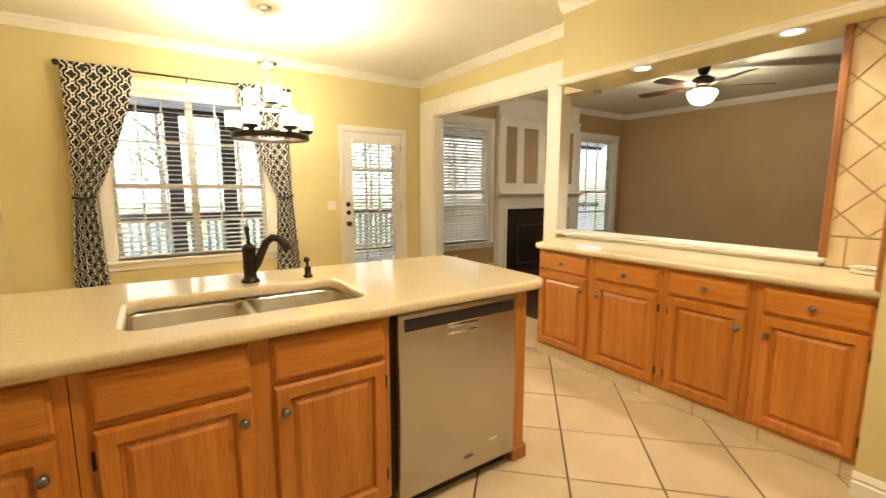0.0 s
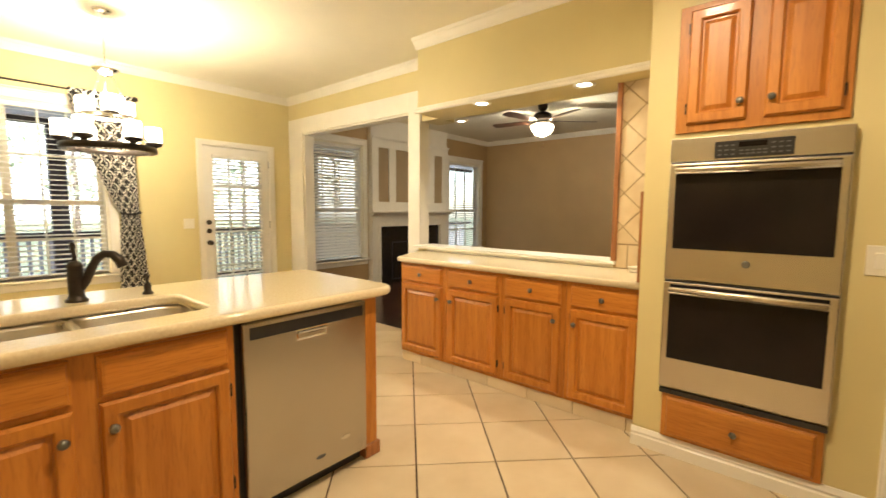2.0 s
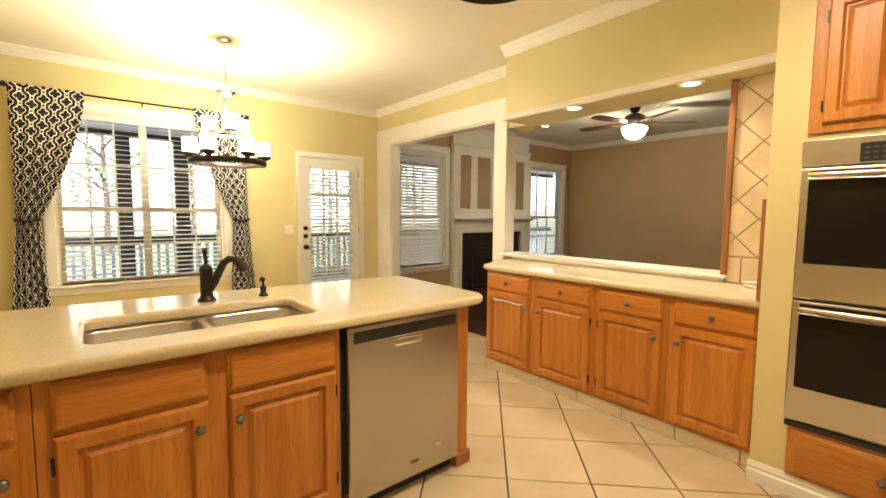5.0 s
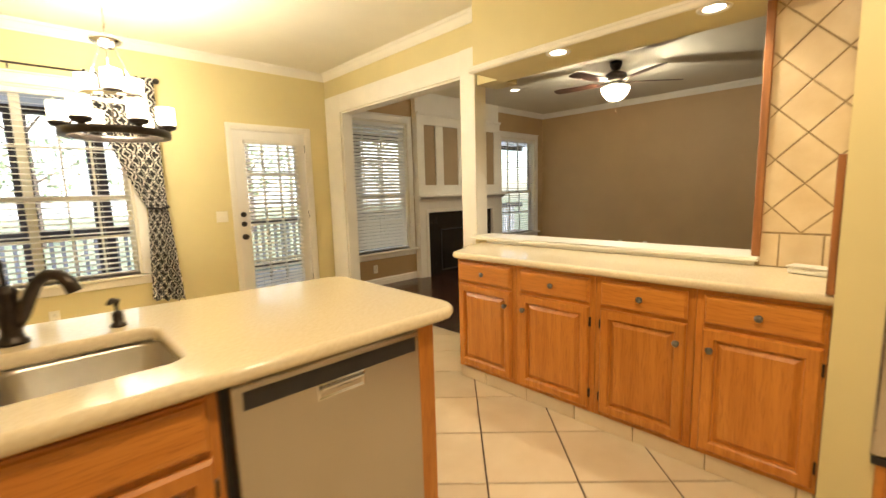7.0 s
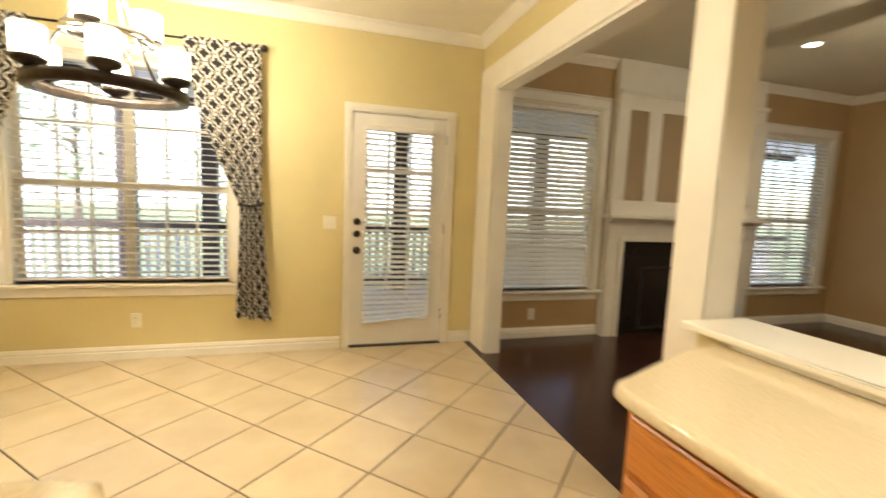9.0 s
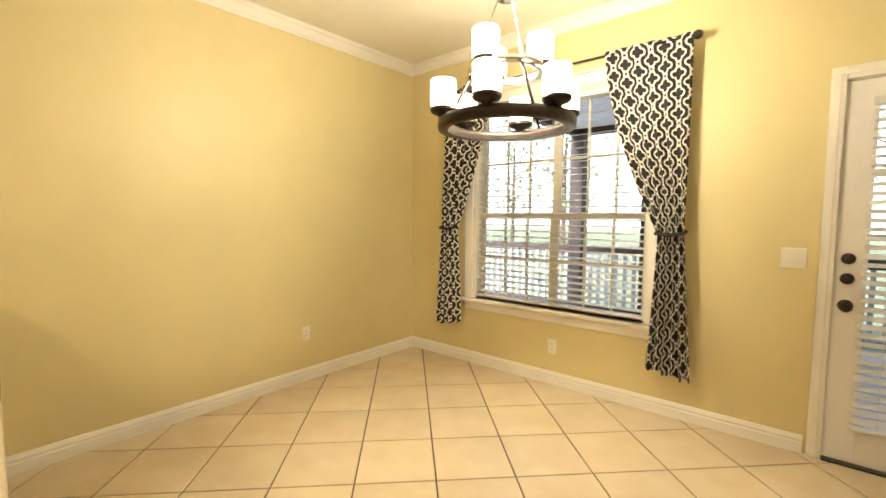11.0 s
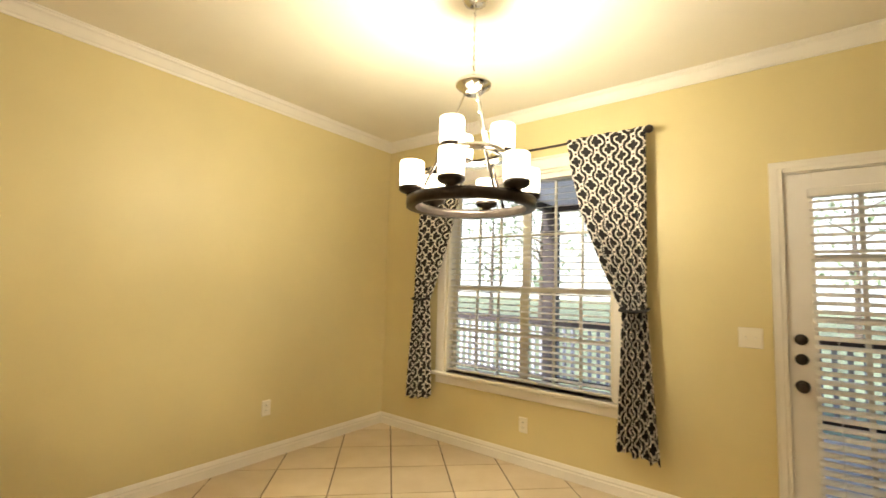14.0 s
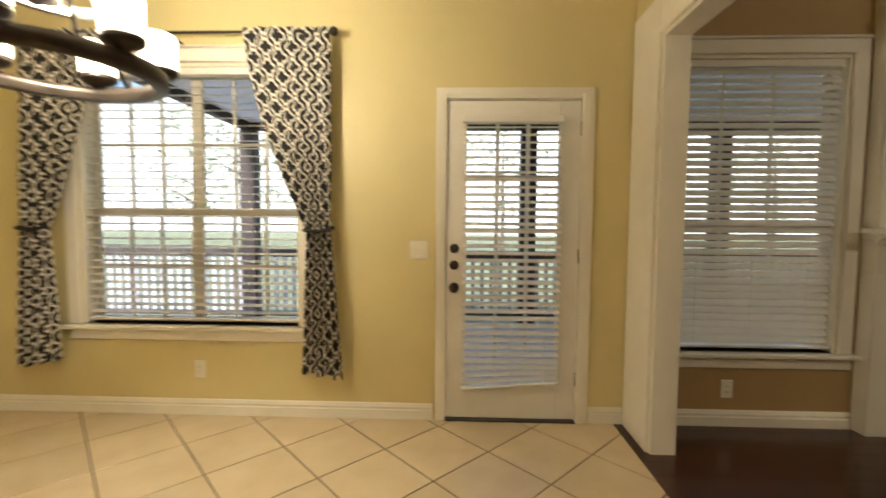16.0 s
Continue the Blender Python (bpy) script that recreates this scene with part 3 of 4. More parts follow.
# pantry door
PY = 0.545
dp = tagged(thing("door_2", "white four-panel pantry door, closed", "door", pose(3.992, PY - 0.01, 0.012, 0, 0, -90)), kind="structure")
PW, PH = 0.71, 2.04
bm = relief(PW, PH, [(0, 0.0), (0.002, 0.002)], back=-0.035)
leaf = part("leaf", bm, M_DOORW, dp)
for x0, x1 in ((0.11, 0.315), (0.395, 0.60)):
    for z0, z1 in ((0.22, 0.80), (0.90, 1.05), (1.15, 1.88)):
        part("panel", relief(x1 - x0, z1 - z0, [(0, 0.008), (0.012, 0.010), (0.028, 0.001), (0.05, 0.001), (0.075, 0.007)]), M_DOORW, leaf, at=pose(x0, -0.002, z0))
part("door_knob", lathe([(0, 0.066), (0.02, 0.064), (0.03, 0.05), (0.027, 0.036), (0.013, 0.027), (0.012, 0.01), (0.031, 0.008), (0.033, 0), (0, 0)], 20), M_BRONZE, dp, "black door knob", True, pose(0.07, -0.002, 0.87, 90))
bm = bmesh.new()
for y0, y1 in ((PY, PY + 0.07), (PY - PW - 0.09, PY - PW - 0.02)):
    box(3.976, 4.0, y0, y1, 0, 2.13, 0.004, bm=bm)
    box(3.968, 3.976, y0 + 0.035, y1 - 0.012, 0, 2.11, 0.003, bm=bm)
box(3.976, 4.0, PY - PW - 0.02, PY, 2.06, 2.13, 0.004, bm=bm)
box(3.968, 3.976, PY - PW - 0.02, PY, 2.095, 2.118, 0.003, bm=bm)
solid("trim_pantry_door", bm, M_WHITE, "white moulded casing round the pantry door", "trim")

# ---- cabinets ----
DOORP = [(0, 0.012), (0.008, 0.023), (0.044, 0.023), (0.050, 0.017), (0.052, 0.005), (0.060, 0.005), (0.080, 0.018)]
DRAWP = [(0, 0.008), (0.006, 0.012), (0.010, 0.020), (0.018, 0.022)]


def knob(parent, x, z, out=0.019):
    return part("knob", lathe([(0, 0.028), (0.010, 0.027), (0.016, 0.021), (0.015, 0.015), (0.006, 0.010), (0.006, 0.003), (0.010, 0.0), (0, 0)], 14), M_PEWTER, parent, "grey pewter knob", True, pose(x, -out, z, 90))


def cab_door(cab, x, z, w, h, kx, kz, hinge=None):
    dd = part("door", relief(w, h, DOORP), M_OAKV, cab, at=pose(x, 0, z))
    for hz in (0.06, h - 0.11):
        if hinge is not None:
            part("hinge", box(-0.008 if hinge < 0.5 else w - 0.002, 0.002 if hinge < 0.5 else w + 0.008, -0.014, 0.0, hz, hz + 0.05, 0.002), M_BRONZE, dd)
    knob(dd, kx, kz, 0.024)
    return dd


def cab_drawer(cab, x, z, w, h, knobbed=True):
    dd = part("drawer_front", relief(w, h, DRAWP), M_OAKH, cab, at=pose(x, 0, z))
    if knobbed:
        knob(dd, w / 2, h / 2)
    return dd


# bar counter units, faces towards the kitchen
BARX = 4.09
bounds = [3.535, 3.035, 2.519, 2.043, 1.592]
fronts = [(3.515, 3.07), (3.002, 2.551), (2.487, 2.076), (2.010, 1.605)]
for k in range(4):
    ya, yb = bounds[k], bounds[k + 1]
    fa, fb = fronts[k]
    c = thing("base_cabinet", "honey oak base cabinet with one drawer and raised-panel door", "cabinet", pose(BARX, ya, 0, 0, 0, -90), "bar counter cabinets")
    w = ya - yb
    part("body", box(0.001, w - 0.001, 0.0, 0.50, 0.085, 0.856, 0.002), M_OAKV, c)
    x0 = ya - fa
    fw = (ya - fb) - x0
    cab_drawer(c, x0, 0.702, fw, 0.132)
    cab_door(c, x0, 0.112, fw, 0.572, fw - 0.035 if k % 2 == 0 else 0.035, 0.48, 0 if k % 2 == 0 else 1)
worktop_bar = slab_with_holes("worktop", [(4.618, 1.592), (4.618, 3.75), (4.45, 3.72), (4.13, 3.572), (4.09, 3.558), (4.067, 3.535), (4.06, 3.50), (4.06, 1.592)], [], 0.858, 0.900, M_TOP,
                              "glossy cream solid worktop on the bar cabinets", "worktop", 0.018)
kick = solid("toe_kick_bar", box(BARX + 0.012, BARX + 0.06, 1.592, 3.53, 0, 0.085), M_WGROUT, "tiled toe kick under the bar cabinets", "toe kick")
tiling(kick, "tile", [(1.60, 0.002), (3.53, 0.002), (3.53, 0.083), (1.60, 0.083)], 0.33, 0.006, 0, (1.65, -0.1), lambda u, v, h: (BARX + 0.012 - h, u, v), 0.006, M_TILE)

# peninsula units
PENY = 2.59


def pen_unit(x0, x1, doors, label):
    c = thing("base_cabinet", label, "cabinet", pose(x0, PENY, 0), "peninsula cabinets")
    w = x1 - x0
    part("face_frame", box(0.001, w - 0.001, 0.0, 0.02, 0.10, 0.855, 0.001), M_OAKV, c)
    part("side_panel", box(0.001, 0.02, 0.02, 0.60, 0.10, 0.65), M_OAKV, c)
    part("side_panel", box(w - 0.02, w - 0.001, 0.02, 0.60, 0.10, 0.65), M_OAKV, c)
    part("base_panel", box(0.02, w - 0.02, 0.02, 0.60, 0.10, 0.12), M_OAKV, c)
    part("plinth", box(0.001, w - 0.001, 0.07, 0.10, 0, 0.10), M_OAKH, c)
    for a, e, side in doors:
        cab_drawer(c, a - x0, 0.696, e - a, 0.14, False)
        cab_door(c, a - x0, 0.125, e - a, 0.552, (e - a) - 0.03 if side else 0.03, 0.47, 0 if side else 1)


pen_unit(1.335, 2.262, [(1.375, 1.768, 1), (1.833, 2.236, 0)], "honey oak sink cabinet with two doors and false drawers")
pen_unit(0.49, 1.335, [(0.53, 0.87, 0), (0.93, 1.302, 1)], "honey oak base cabinet with drawers over doors")
endp = thing("end_panel", "oak end panel and post beside the dishwasher", "panel", pose(2.905, PENY, 0))
part("panel", box(0, 0.085, 0.0, 0.75, 0.07, 0.855, 0.003), M_OAKV, endp)
part("foot", box(0.002, 0.10, -0.012, 0.75, 0, 0.07, 0.005), M_TRIMWOOD, endp, "darker wood foot block")
solid("wall_peninsula", box(XW, 2.905, 3.35, 3.39, 0, 0.855), M_YEL, "low yellow wall behind the peninsula", "wall")
sink_hole = rounded(1.435, 2.245, 2.69, 3.13, 0.07)
top_pen = slab_with_holes("worktop", [(XW, 2.548), (2.98, 2.548), (3.02, 2.553), (3.05, 2.572), (3.068, 2.602), (3.075, 2.64), (3.085, 3.35), (3.065, 3.39), (3.015, 3.41), (XW, 3.545)], [sink_hole], 0.857, 0.903, M_TOP,
                          "glossy cream solid worktop with a sink cut-out", "worktop", 0.018)

# undermount double sink
snk = thing("kitchen_sink", "brushed steel undermount double-bowl sink", "sink", pose(0, 0, 0.857))


def bowl(x0, x1, y0, y1, depth):
    b = bmesh.new()
    rings = []
    for ins, z, r in ((-0.012, 0.0, 0.07), (0, -0.002, 0.065), (0.006, -0.02, 0.06), (0.014, -depth + 0.03, 0.06), (0.03, -depth + 0.006, 0.06), (0.06, -depth, 0.05)):
        rings.append([b.verts.new((x, y, z)) for x, y in rounded(x0 + ins, x1 - ins, y0 + ins, y1 - ins, r)])
    for a, c in zip(rings, rings[1:]):
        n = len(a)
        for k in range(n):
            b.faces.new((a[k], a[(k + 1) % n], c[(k + 1) % n], c[k]))
    b.faces.new(rings[-1])
    return b


for x0, x1, dep in ((1.432, 1.83, 0.19), (1.855, 2.248, 0.17)):
    bw = part("bowl", bowl(x0, x1, 2.687, 3.133, dep), M_SINK, snk, smooth=True)
    part("drain", lathe([(0, 0.003), (0.03, 0.003), (0.042, 0.006), (0.045, 0.0)], 18), M_CHROME, bw, "chrome drain", True, pose((x0 + x1) / 2, 2.95, -dep))
part("divider", box(1.826, 1.859, 2.77, 3.09, -0.035, -0.004, 0.006, seg=2), M_SINK, snk)

fau = thing("kitchen_faucet", "dark bronze single-handle kitchen faucet on the worktop", "faucet", pose(1.90, 3.235, 0.903, 0, 0, -25))
part("base", lathe([(0, 0.176), (0.016, 0.172), (0.026, 0.160), (0.029, 0.150), (0.027, 0.144), (0.028, 0.07), (0.027, 0.03), (0.031, 0.016), (0.039, 0.010), (0.040, 0), (0, 0)], 24), M_BRONZE, fau, smooth=True)
part("spout", tube([(0.01, 0, 0.045), (0.034, 0, 0.085), (0.055, 0, 0.135), (0.076, 0, 0.178), (0.102, 0, 0.198), (0.132, 0, 0.194), (0.155, 0, 0.170), (0.166, 0, 0.140)], [0.016, 0.018, 0.018, 0.017, 0.017, 0.018, 0.021, 0.022], 14), M_BRONZE, fau, smooth=True)
part("handle", tube([(0, 0, 0.170), (0, 0, 0.190), (-0.003, 0, 0.215), (-0.004, 0, 0.238), (-0.004, 0, 0.250)], [0.011, 0.008, 0.008, 0.012, 0.013], 14), M_BRONZE, fau, smooth=True)
sp = thing("soap_dispenser", "small dark bronze soap dispenser beside the sink", "soap dispenser", pose(2.148, 3.205, 0.903))
part("body", lathe([(0, 0.05), (0.013, 0.05), (0.015, 0.04), (0.014, 0.014), (0.022, 0.008), (0.022, 0), (0, 0)], 16), M_BRONZE, sp, smooth=True)
part("nozzle", tube([(0, 0, 0.045), (0, 0, 0.085), (-0.012, -0.02, 0.092), (-0.024, -0.04, 0.085)], [0.008, 0.012, 0.009, 0.006], 10), M_BRONZE, sp, smooth=True)

# dishwasher
dw = thing("dishwasher", "stainless steel dishwasher under the peninsula worktop", "dishwasher", pose(2.267, 2.575, 0))
part("body", box(0.004, 0.635, 0.03, 0.60, 0.10, 0.853), M_BLACK, dw)
bm = box(0.018, 0.632, -0.012, 0.03, 0.075, 0.845, 0.006, seg=2)
dwd = part("door", bm, M_STEEL, dw, "brushed steel door")
part("control_strip", box(0.045, 0.612, -0.0135, -0.011, 0.775, 0.825, 0.001), M_BLACK, dwd, "black control strip")
part("handle_recess", relief(0.16, 0.05, [(0, 0.001), (0.004, 0.003), (0.012, -0.0005)], back=-0.001), M_CHROME, dwd, "chrome pocket handle", at=pose(0.245, -0.012, 0.725))
part("handle_lip", box(0.25, 0.40, -0.028, -0.012, 0.755, 0.768, 0.005, seg=2), M_CHROME, dwd, "chrome pocket handle")
part("badge", lathe([(0, 0.002), (0.02, 0.002), (0.022, 0)], 18), M_CHROME, dwd, at=pose(0.50, -0.012, 0.19) @ Matrix.Diagonal((1.3, 1, 0.5, 1)) @ pose(0, 0, 0, 90))
part("badge", lathe([(0, 0.002), (0.016, 0.002), (0.018, 0)], 18), M_KEYS, dwd, at=pose(0.36, -0.012, 0.15) @ Matrix.Diagonal((1.5, 1, 0.5, 1)) @ pose(0, 0, 0, 90))
part("kick_plate", box(0.01, 0.635, 0.05, 0.06, 0.0, 0.10), M_BLACK, dw)

# ---- double oven and its cabinets ----
ov = thing("double_oven", "stainless steel double wall oven with black glass doors", "oven", pose(4.0, 1.457, 0, 0, 0, -90))
OW = 0.68
part("body", box(0.0, OW, -0.02, 0.5, 0.372, 1.657, 0.004), M_STEELH, ov)
part("control_panel", box(0.0, OW, -0.038, -0.02, 1.540, 1.658, 0.004, seg=2), M_STEELH, ov)
kp = part("keypad", box(0.190, 0.488, -0.041, -0.038, 1.550, 1.628, 0.002), M_BLACK, ov, "black touch keypad")
PADS = [(c * 0.026, r * 0.021) for r in range(3) for c in range(3)] + [(0.203 + c * 0.026, r * 0.021) for r in range(3) for c in range(3)]
PADS += [(0.086 + c * 0.022, r * 0.015) for r in range(2) for c in range(5)]
for kx, kz in PADS:
    part("key", box(0.204 + kx, 0.219 + kx, -0.0422, -0.041, 1.563 + kz, 1.569 + kz), M_KEYS, kp)
part("display", box(0.286, 0.392, -0.0422, -0.041, 1.597, 1.621), M_OVENG, kp)
for z0, z1, gz0_, gz1_ in ((0.952, 1.534, 1.112, 1.522), (0.388, 0.942, 0.543, 0.930)):
    dd = part("oven_door", box(0.004, OW - 0.004, -0.05, -0.02, z0, z1, 0.005, seg=2), M_STEELH, ov)
    part("glass", relief(0.612, gz1_ - gz0_, [(0, 0.002), (0.003, 0.004)]), M_OVENG, dd, "black glass", at=pose(0.033, -0.05, gz0_))
    hz = gz1_ - 0.026
    part("handle", box(0.034, OW - 0.034, -0.104, -0.080, hz - 0.017, hz + 0.017, 0.010, seg=3), M_STEELH, dd, smooth=True)
    for hx in (0.05, OW - 0.05):
        part("handle_bracket", box(hx - 0.014, hx + 0.014, -0.084, -0.05, hz - 0.011, hz + 0.011, 0.003), M_STEEL, dd)
    part("door_gap", box(0.006, OW - 0.006, -0.046, -0.021, z1 + 0.001, z1 + 0.006), M_BLACK, ov, "black gap above the door")
part("badge", lathe([(0, 0.003), (0.010, 0.004), (0.014, 0.003), (0.017, 0)], 18), M_PEWTER, ov, smooth=True, at=pose(0.345, -0.05, 1.055, 90))
part("vent_gap", box(0.004, OW - 0.004, -0.03, -0.02, 0.345, 0.372), M_BLACK, ov, "black vent slot")

uc = thing("wall_cabinet", "honey oak wall cabinet with two raised-panel doors", "cabinet", pose(4.0, 1.447, 1.686, 0, 0, -90))
part("face_frame", box(0, 0.648, -0.018, 0.0, 0, 0.605, 0.003), M_OAKV, uc)
part("body", box(0.01, 0.638, 0.0, 0.3, 0.01, 0.595), M_OAKV, uc)
for x, w, s in ((0.048, 0.245, 1), (0.360, 0.262, 0)):
    dd = part("door", relief(w, 0.535, DOORP), M_OAKV, uc, at=pose(x, -0.018, 0.040))
    knob(dd, w - 0.025 if s else 0.025, 0.08)
    for hz in (0.05, 0.43):
        part("hinge", box(-0.007 if s else w - 0.002, 0.002 if s else w + 0.007, -0.014, 0, hz, hz + 0.05, 0.002), M_BRONZE, dd)
od = thing("oven_drawer", "honey oak drawer below the double oven", "drawer", pose(4.0, 1.440, 0.104, 0, 0, -90))
part("face_frame", box(0, 0.652, -0.018, 0, 0, 0.24, 0.003), M_OAKV, od)
dd = part("drawer_front", relief(0.605, 0.205, DRAWP), M_OAKH, od, at=pose(0.022, -0.018, 0.018))
knob(dd, 0.302, 0.105)

# refrigerator
fr = thing("refrigerator", "stainless steel side-by-side refrigerator with bowed handles", "refrigerator", pose(2.28, 0.42, 0))
part("body", box(0, 0.90, -0.66, 0.0, 0.02, 1.76, 0.006), M_BLACK, fr)
for x0, x1, hx in ((0.0, 0.447, 0.405), (0.453, 0.90, 0.495)):
    dd = part("door", box(x0, x1, 0.0, 0.075, 0.06, 1.78, 0.012, seg=2), M_STEEL, fr)
    part("handle", tube([(hx, 0.08, 0.50), (hx, 0.12, 0.55), (hx, 0.15, 0.75), (hx, 0.16, 1.0), (hx, 0.15, 1.25), (hx, 0.12, 1.45), (hx, 0.08, 1.50)], 0.014, 12), M_STEEL, dd, smooth=True)

# ---- tiled panel at the end of the bar ----
P0, P1 = Vector((4.60, 1.587, 0)), Vector((4.60, 1.93, 0))
dirp = (P1 - P0).normalized()
LEN = (P1 - P0).length
nrm = Vector((-1, 0, 0))


def on_panel(u, v, h):
    return P0 + dirp * u + Vector((0, 0, v)) + nrm * (h + 0.003)


bm = bmesh.new()
vs = [bm.verts.new(on_panel(u, v, h - 0.003)) for h in (0, 0.004) for u, v in ((0.0, 0.901), (LEN, 0.901), (LEN, SOF), (0.0, SOF))]
for f in ((0, 1, 2, 3), (4, 5, 6, 7), (0, 1, 5, 4), (1, 2, 6, 5), (2, 3, 7, 6), (3, 0, 4, 7)):
    bm.faces.new([vs[i] for i in f])
panel = solid("backsplash_panel", bm, M_WGROUT, "beige wall tiles laid in diamonds beside the bar", "backsplash")
ROWZ = 1.07
tiling(panel, "tile", [(0.003, ROWZ + 0.004), (LEN - 0.02, ROWZ + 0.004), (LEN - 0.02, SOF - 0.003), (0.003, SOF - 0.003)], 0.164, 0.007, 45, (LEN * 0.5, ROWZ + 0.003), on_panel, 0.007, M_WTILE)
tiling(panel, "tile", [(0.003, 0.903), (LEN - 0.02, 0.903), (LEN - 0.02, ROWZ - 0.003), (0.003, ROWZ - 0.003)], 0.165, 0.007, 0, (0.085, 0.902), on_panel, 0.007, M_WTILE)
solid("trim_wood", box(4.575, 4.625, 1.908, 1.945, 0.950, SOF - 0.002, 0.005, seg=2), M_TRIMWOOD, "stained wood edge strip of the tiles", "trim")
solid("trim_wood", box(4.035, 4.062, 1.588, 1.612, 0.902, 1.405, 0.005, seg=2), M_TRIMWOOD, "stained wood edge strip at the oven wall corner", "trim")

# tiled backsplash on the west wall
bs = solid("backsplash_west", box(XW, XW + 0.004, 1.2, 3.468, 0.903, 1.43), M_WGROUT, "beige wall tiles above the peninsula end", "backsplash")
to_w = lambda u, v, h: (XW + 0.004 + h, u, v)
tiling(bs, "tile", [(2.0, 1.06), (3.465, 1.06), (3.465, 1.428), (2.0, 1.428)], 0.218, 0.008, 45, (3.30, 1.06), to_w, 0.007, M_WTILE)
tiling(bs, "tile", [(2.0, 0.906), (3.465, 0.906), (3.465, 1.052), (2.0, 1.052)], 0.30, 0.008, 0, (3.37, 0.80), to_w, 0.007, M_WTILE)
bm = box(XW, XW + 0.03, 3.466, 3.496, 0.905, 1.46, 0.004, seg=2)
box(XW, XW + 0.03, 2.0, 3.466, 1.43, 1.46, 0.004, bm=bm, seg=2)
solid("trim_wood", bm, M_TRIMWOOD, "stained wood edge strip of the tiles", "trim")

dish = thing("soap_dish", "small white dish on the bar worktop", "dish", pose(4.47, 1.70, 0.900, 0, 0, 75))
part("bowl", box(-0.075, 0.075, -0.04, 0.04, 0.002, 0.028, 0.008, seg=2), M_PLATE, dish)
part("lid", box(-0.08, 0.08, -0.045, 0.045, 0.029, 0.037, 0.004, seg=2), M_PLATE, dish)

# ---- lights ----
for cy in (2.14, 2.997):
    t = thing("recessed_light", "lit recessed can light in the soffit", "ceiling light", pose(4.485, cy, SOF), "soffit can lights")
    part("trim_ring", lathe([(0.055, 0.002), (0.058, -0.003), (0.075, -0.005), (0.078, 0.0), (0.055, 0.002)], 24), M_WHITE, t, smooth=True)
    part("bulb", lathe([(0, -0.006), (0.03, -0.005), (0.054, 0.001), (0, 0.002)], 24), M_BULB, t, "glowing bulb", True)
t = thing("recessed_light", "lit recessed can light in the living room ceiling", "ceiling light", pose(7.46, 5.55, ZC))
part("trim_ring", lathe([(0.065, 0.002), (0.068, -0.003), (0.085, -0.005), (0.088, 0.0), (0.065, 0.002)], 24), M_WHITE, t, smooth=True)
part("bulb", lathe([(0, -0.006), (0.03, -0.005), (0.064, 0.001), (0, 0.002)], 24), M_BULB, t, "glowing bulb", True)
# Unseen can fixtures added overhead to go with the kitchen fill lamps.
for cx, cy in ((1.2, -0.5), (2.6, 1.5), (2.3, -0.3)):
    t = thing("recessed_light", "unseen recessed can light added to brighten the kitchen", "ceiling light", pose(cx, cy, ZC), "kitchen can lights")
    part("trim_ring", lathe([(0.065, 0.002), (0.068, -0.003), (0.085, -0.005), (0.088, 0.0), (0.065, 0.002)], 24), M_WHITE, t, smooth=True)
    part("bulb", lathe([(0, -0.006), (0.03, -0.005), (0.064, 0.001), (0, 0.002)], 24), M_BULB, t, "glowing bulb", True)
t = thing("pendant_bowl", "dark-rimmed pale glass ceiling bowl light", "ceiling light", pose(3.30, 2.75, 2.66))
part("rim", lathe([(0.30, 0.0), (0.315, -0.012), (0.335, 0.0), (0.335, 0.025), (0.30, 0.025), (0.30, 0.0)], 40), M_BRONZE, t, "dark bronze rim", True)
part("glass", lathe([(0, -0.004), (0.15, 0.0), (0.30, 0.02), (0.30, 0.024), (0, 0.004)], 40), M_BOWL, t, "pale glass bowl", True)
part("stem", tube([(0, 0, 0.01), (0, 0, ZC - 2.66 - 0.03)], 0.01, 10), M_BRONZE, t)
part("canopy", lathe([(0.015, -0.04), (0.06, -0.02), (0.065, 0), (0, 0)], 24), M_BRONZE, t, smooth=True, at=pose(0, 0, ZC - 2.66))

# chandelier
ch = thing("chandelier", "dark bronze two-tier ring chandelier with nine lit glass shades", "chandelier", pose(CH[0], CH[1], 0))
R1 = 0.288


def ring(r, w, z0, z1):
    return lathe([(r - w, z0), (r + w, z0), (r + w * 1.15, (z0 + z1) / 2), (r + w, z1), (r - w, z1), (r - w * 1.1, (z0 + z1) / 2), (r - w, z0)], 48)


part("lower_ring", ring(R1, 0.022, 1.735, 1.78), M_BRONZE, ch, smooth=True)
part("upper_ring", ring(0.16, 0.014, 1.985, 2.015), M_CHROME, ch, "brushed nickel inner ring", True)
shade = mesh_of("shade", lathe([(0.0, 0.004), (0.051, 0.004), (0.055, 0.0), (0.058, 0.02), (0.058, 0.115), (0.055, 0.122), (0.051, 0.119), (0.051, 0.012), (0, 0.010)], 24), M_SHADE, True)
cup = mesh_of("cup", lathe([(0, -0.05), (0.02, -0.05), (0.024, -0.035), (0.05, -0.025), (0.06, -0.015), (0.06, 0.0), (0, 0.0)], 20), M_BRONZE, True)
for k in range(6):
    a = radians(60 * k + 47)
    x, y = R1 * math.cos(a), R1 * math.sin(a)
    part("cup", cup, M_BRONZE, ch, at=pose(x, y, 1.825))
    part("shade", shade, M_SHADE, ch, "glowing frosted glass shade", at=pose(x, y, 1.826))
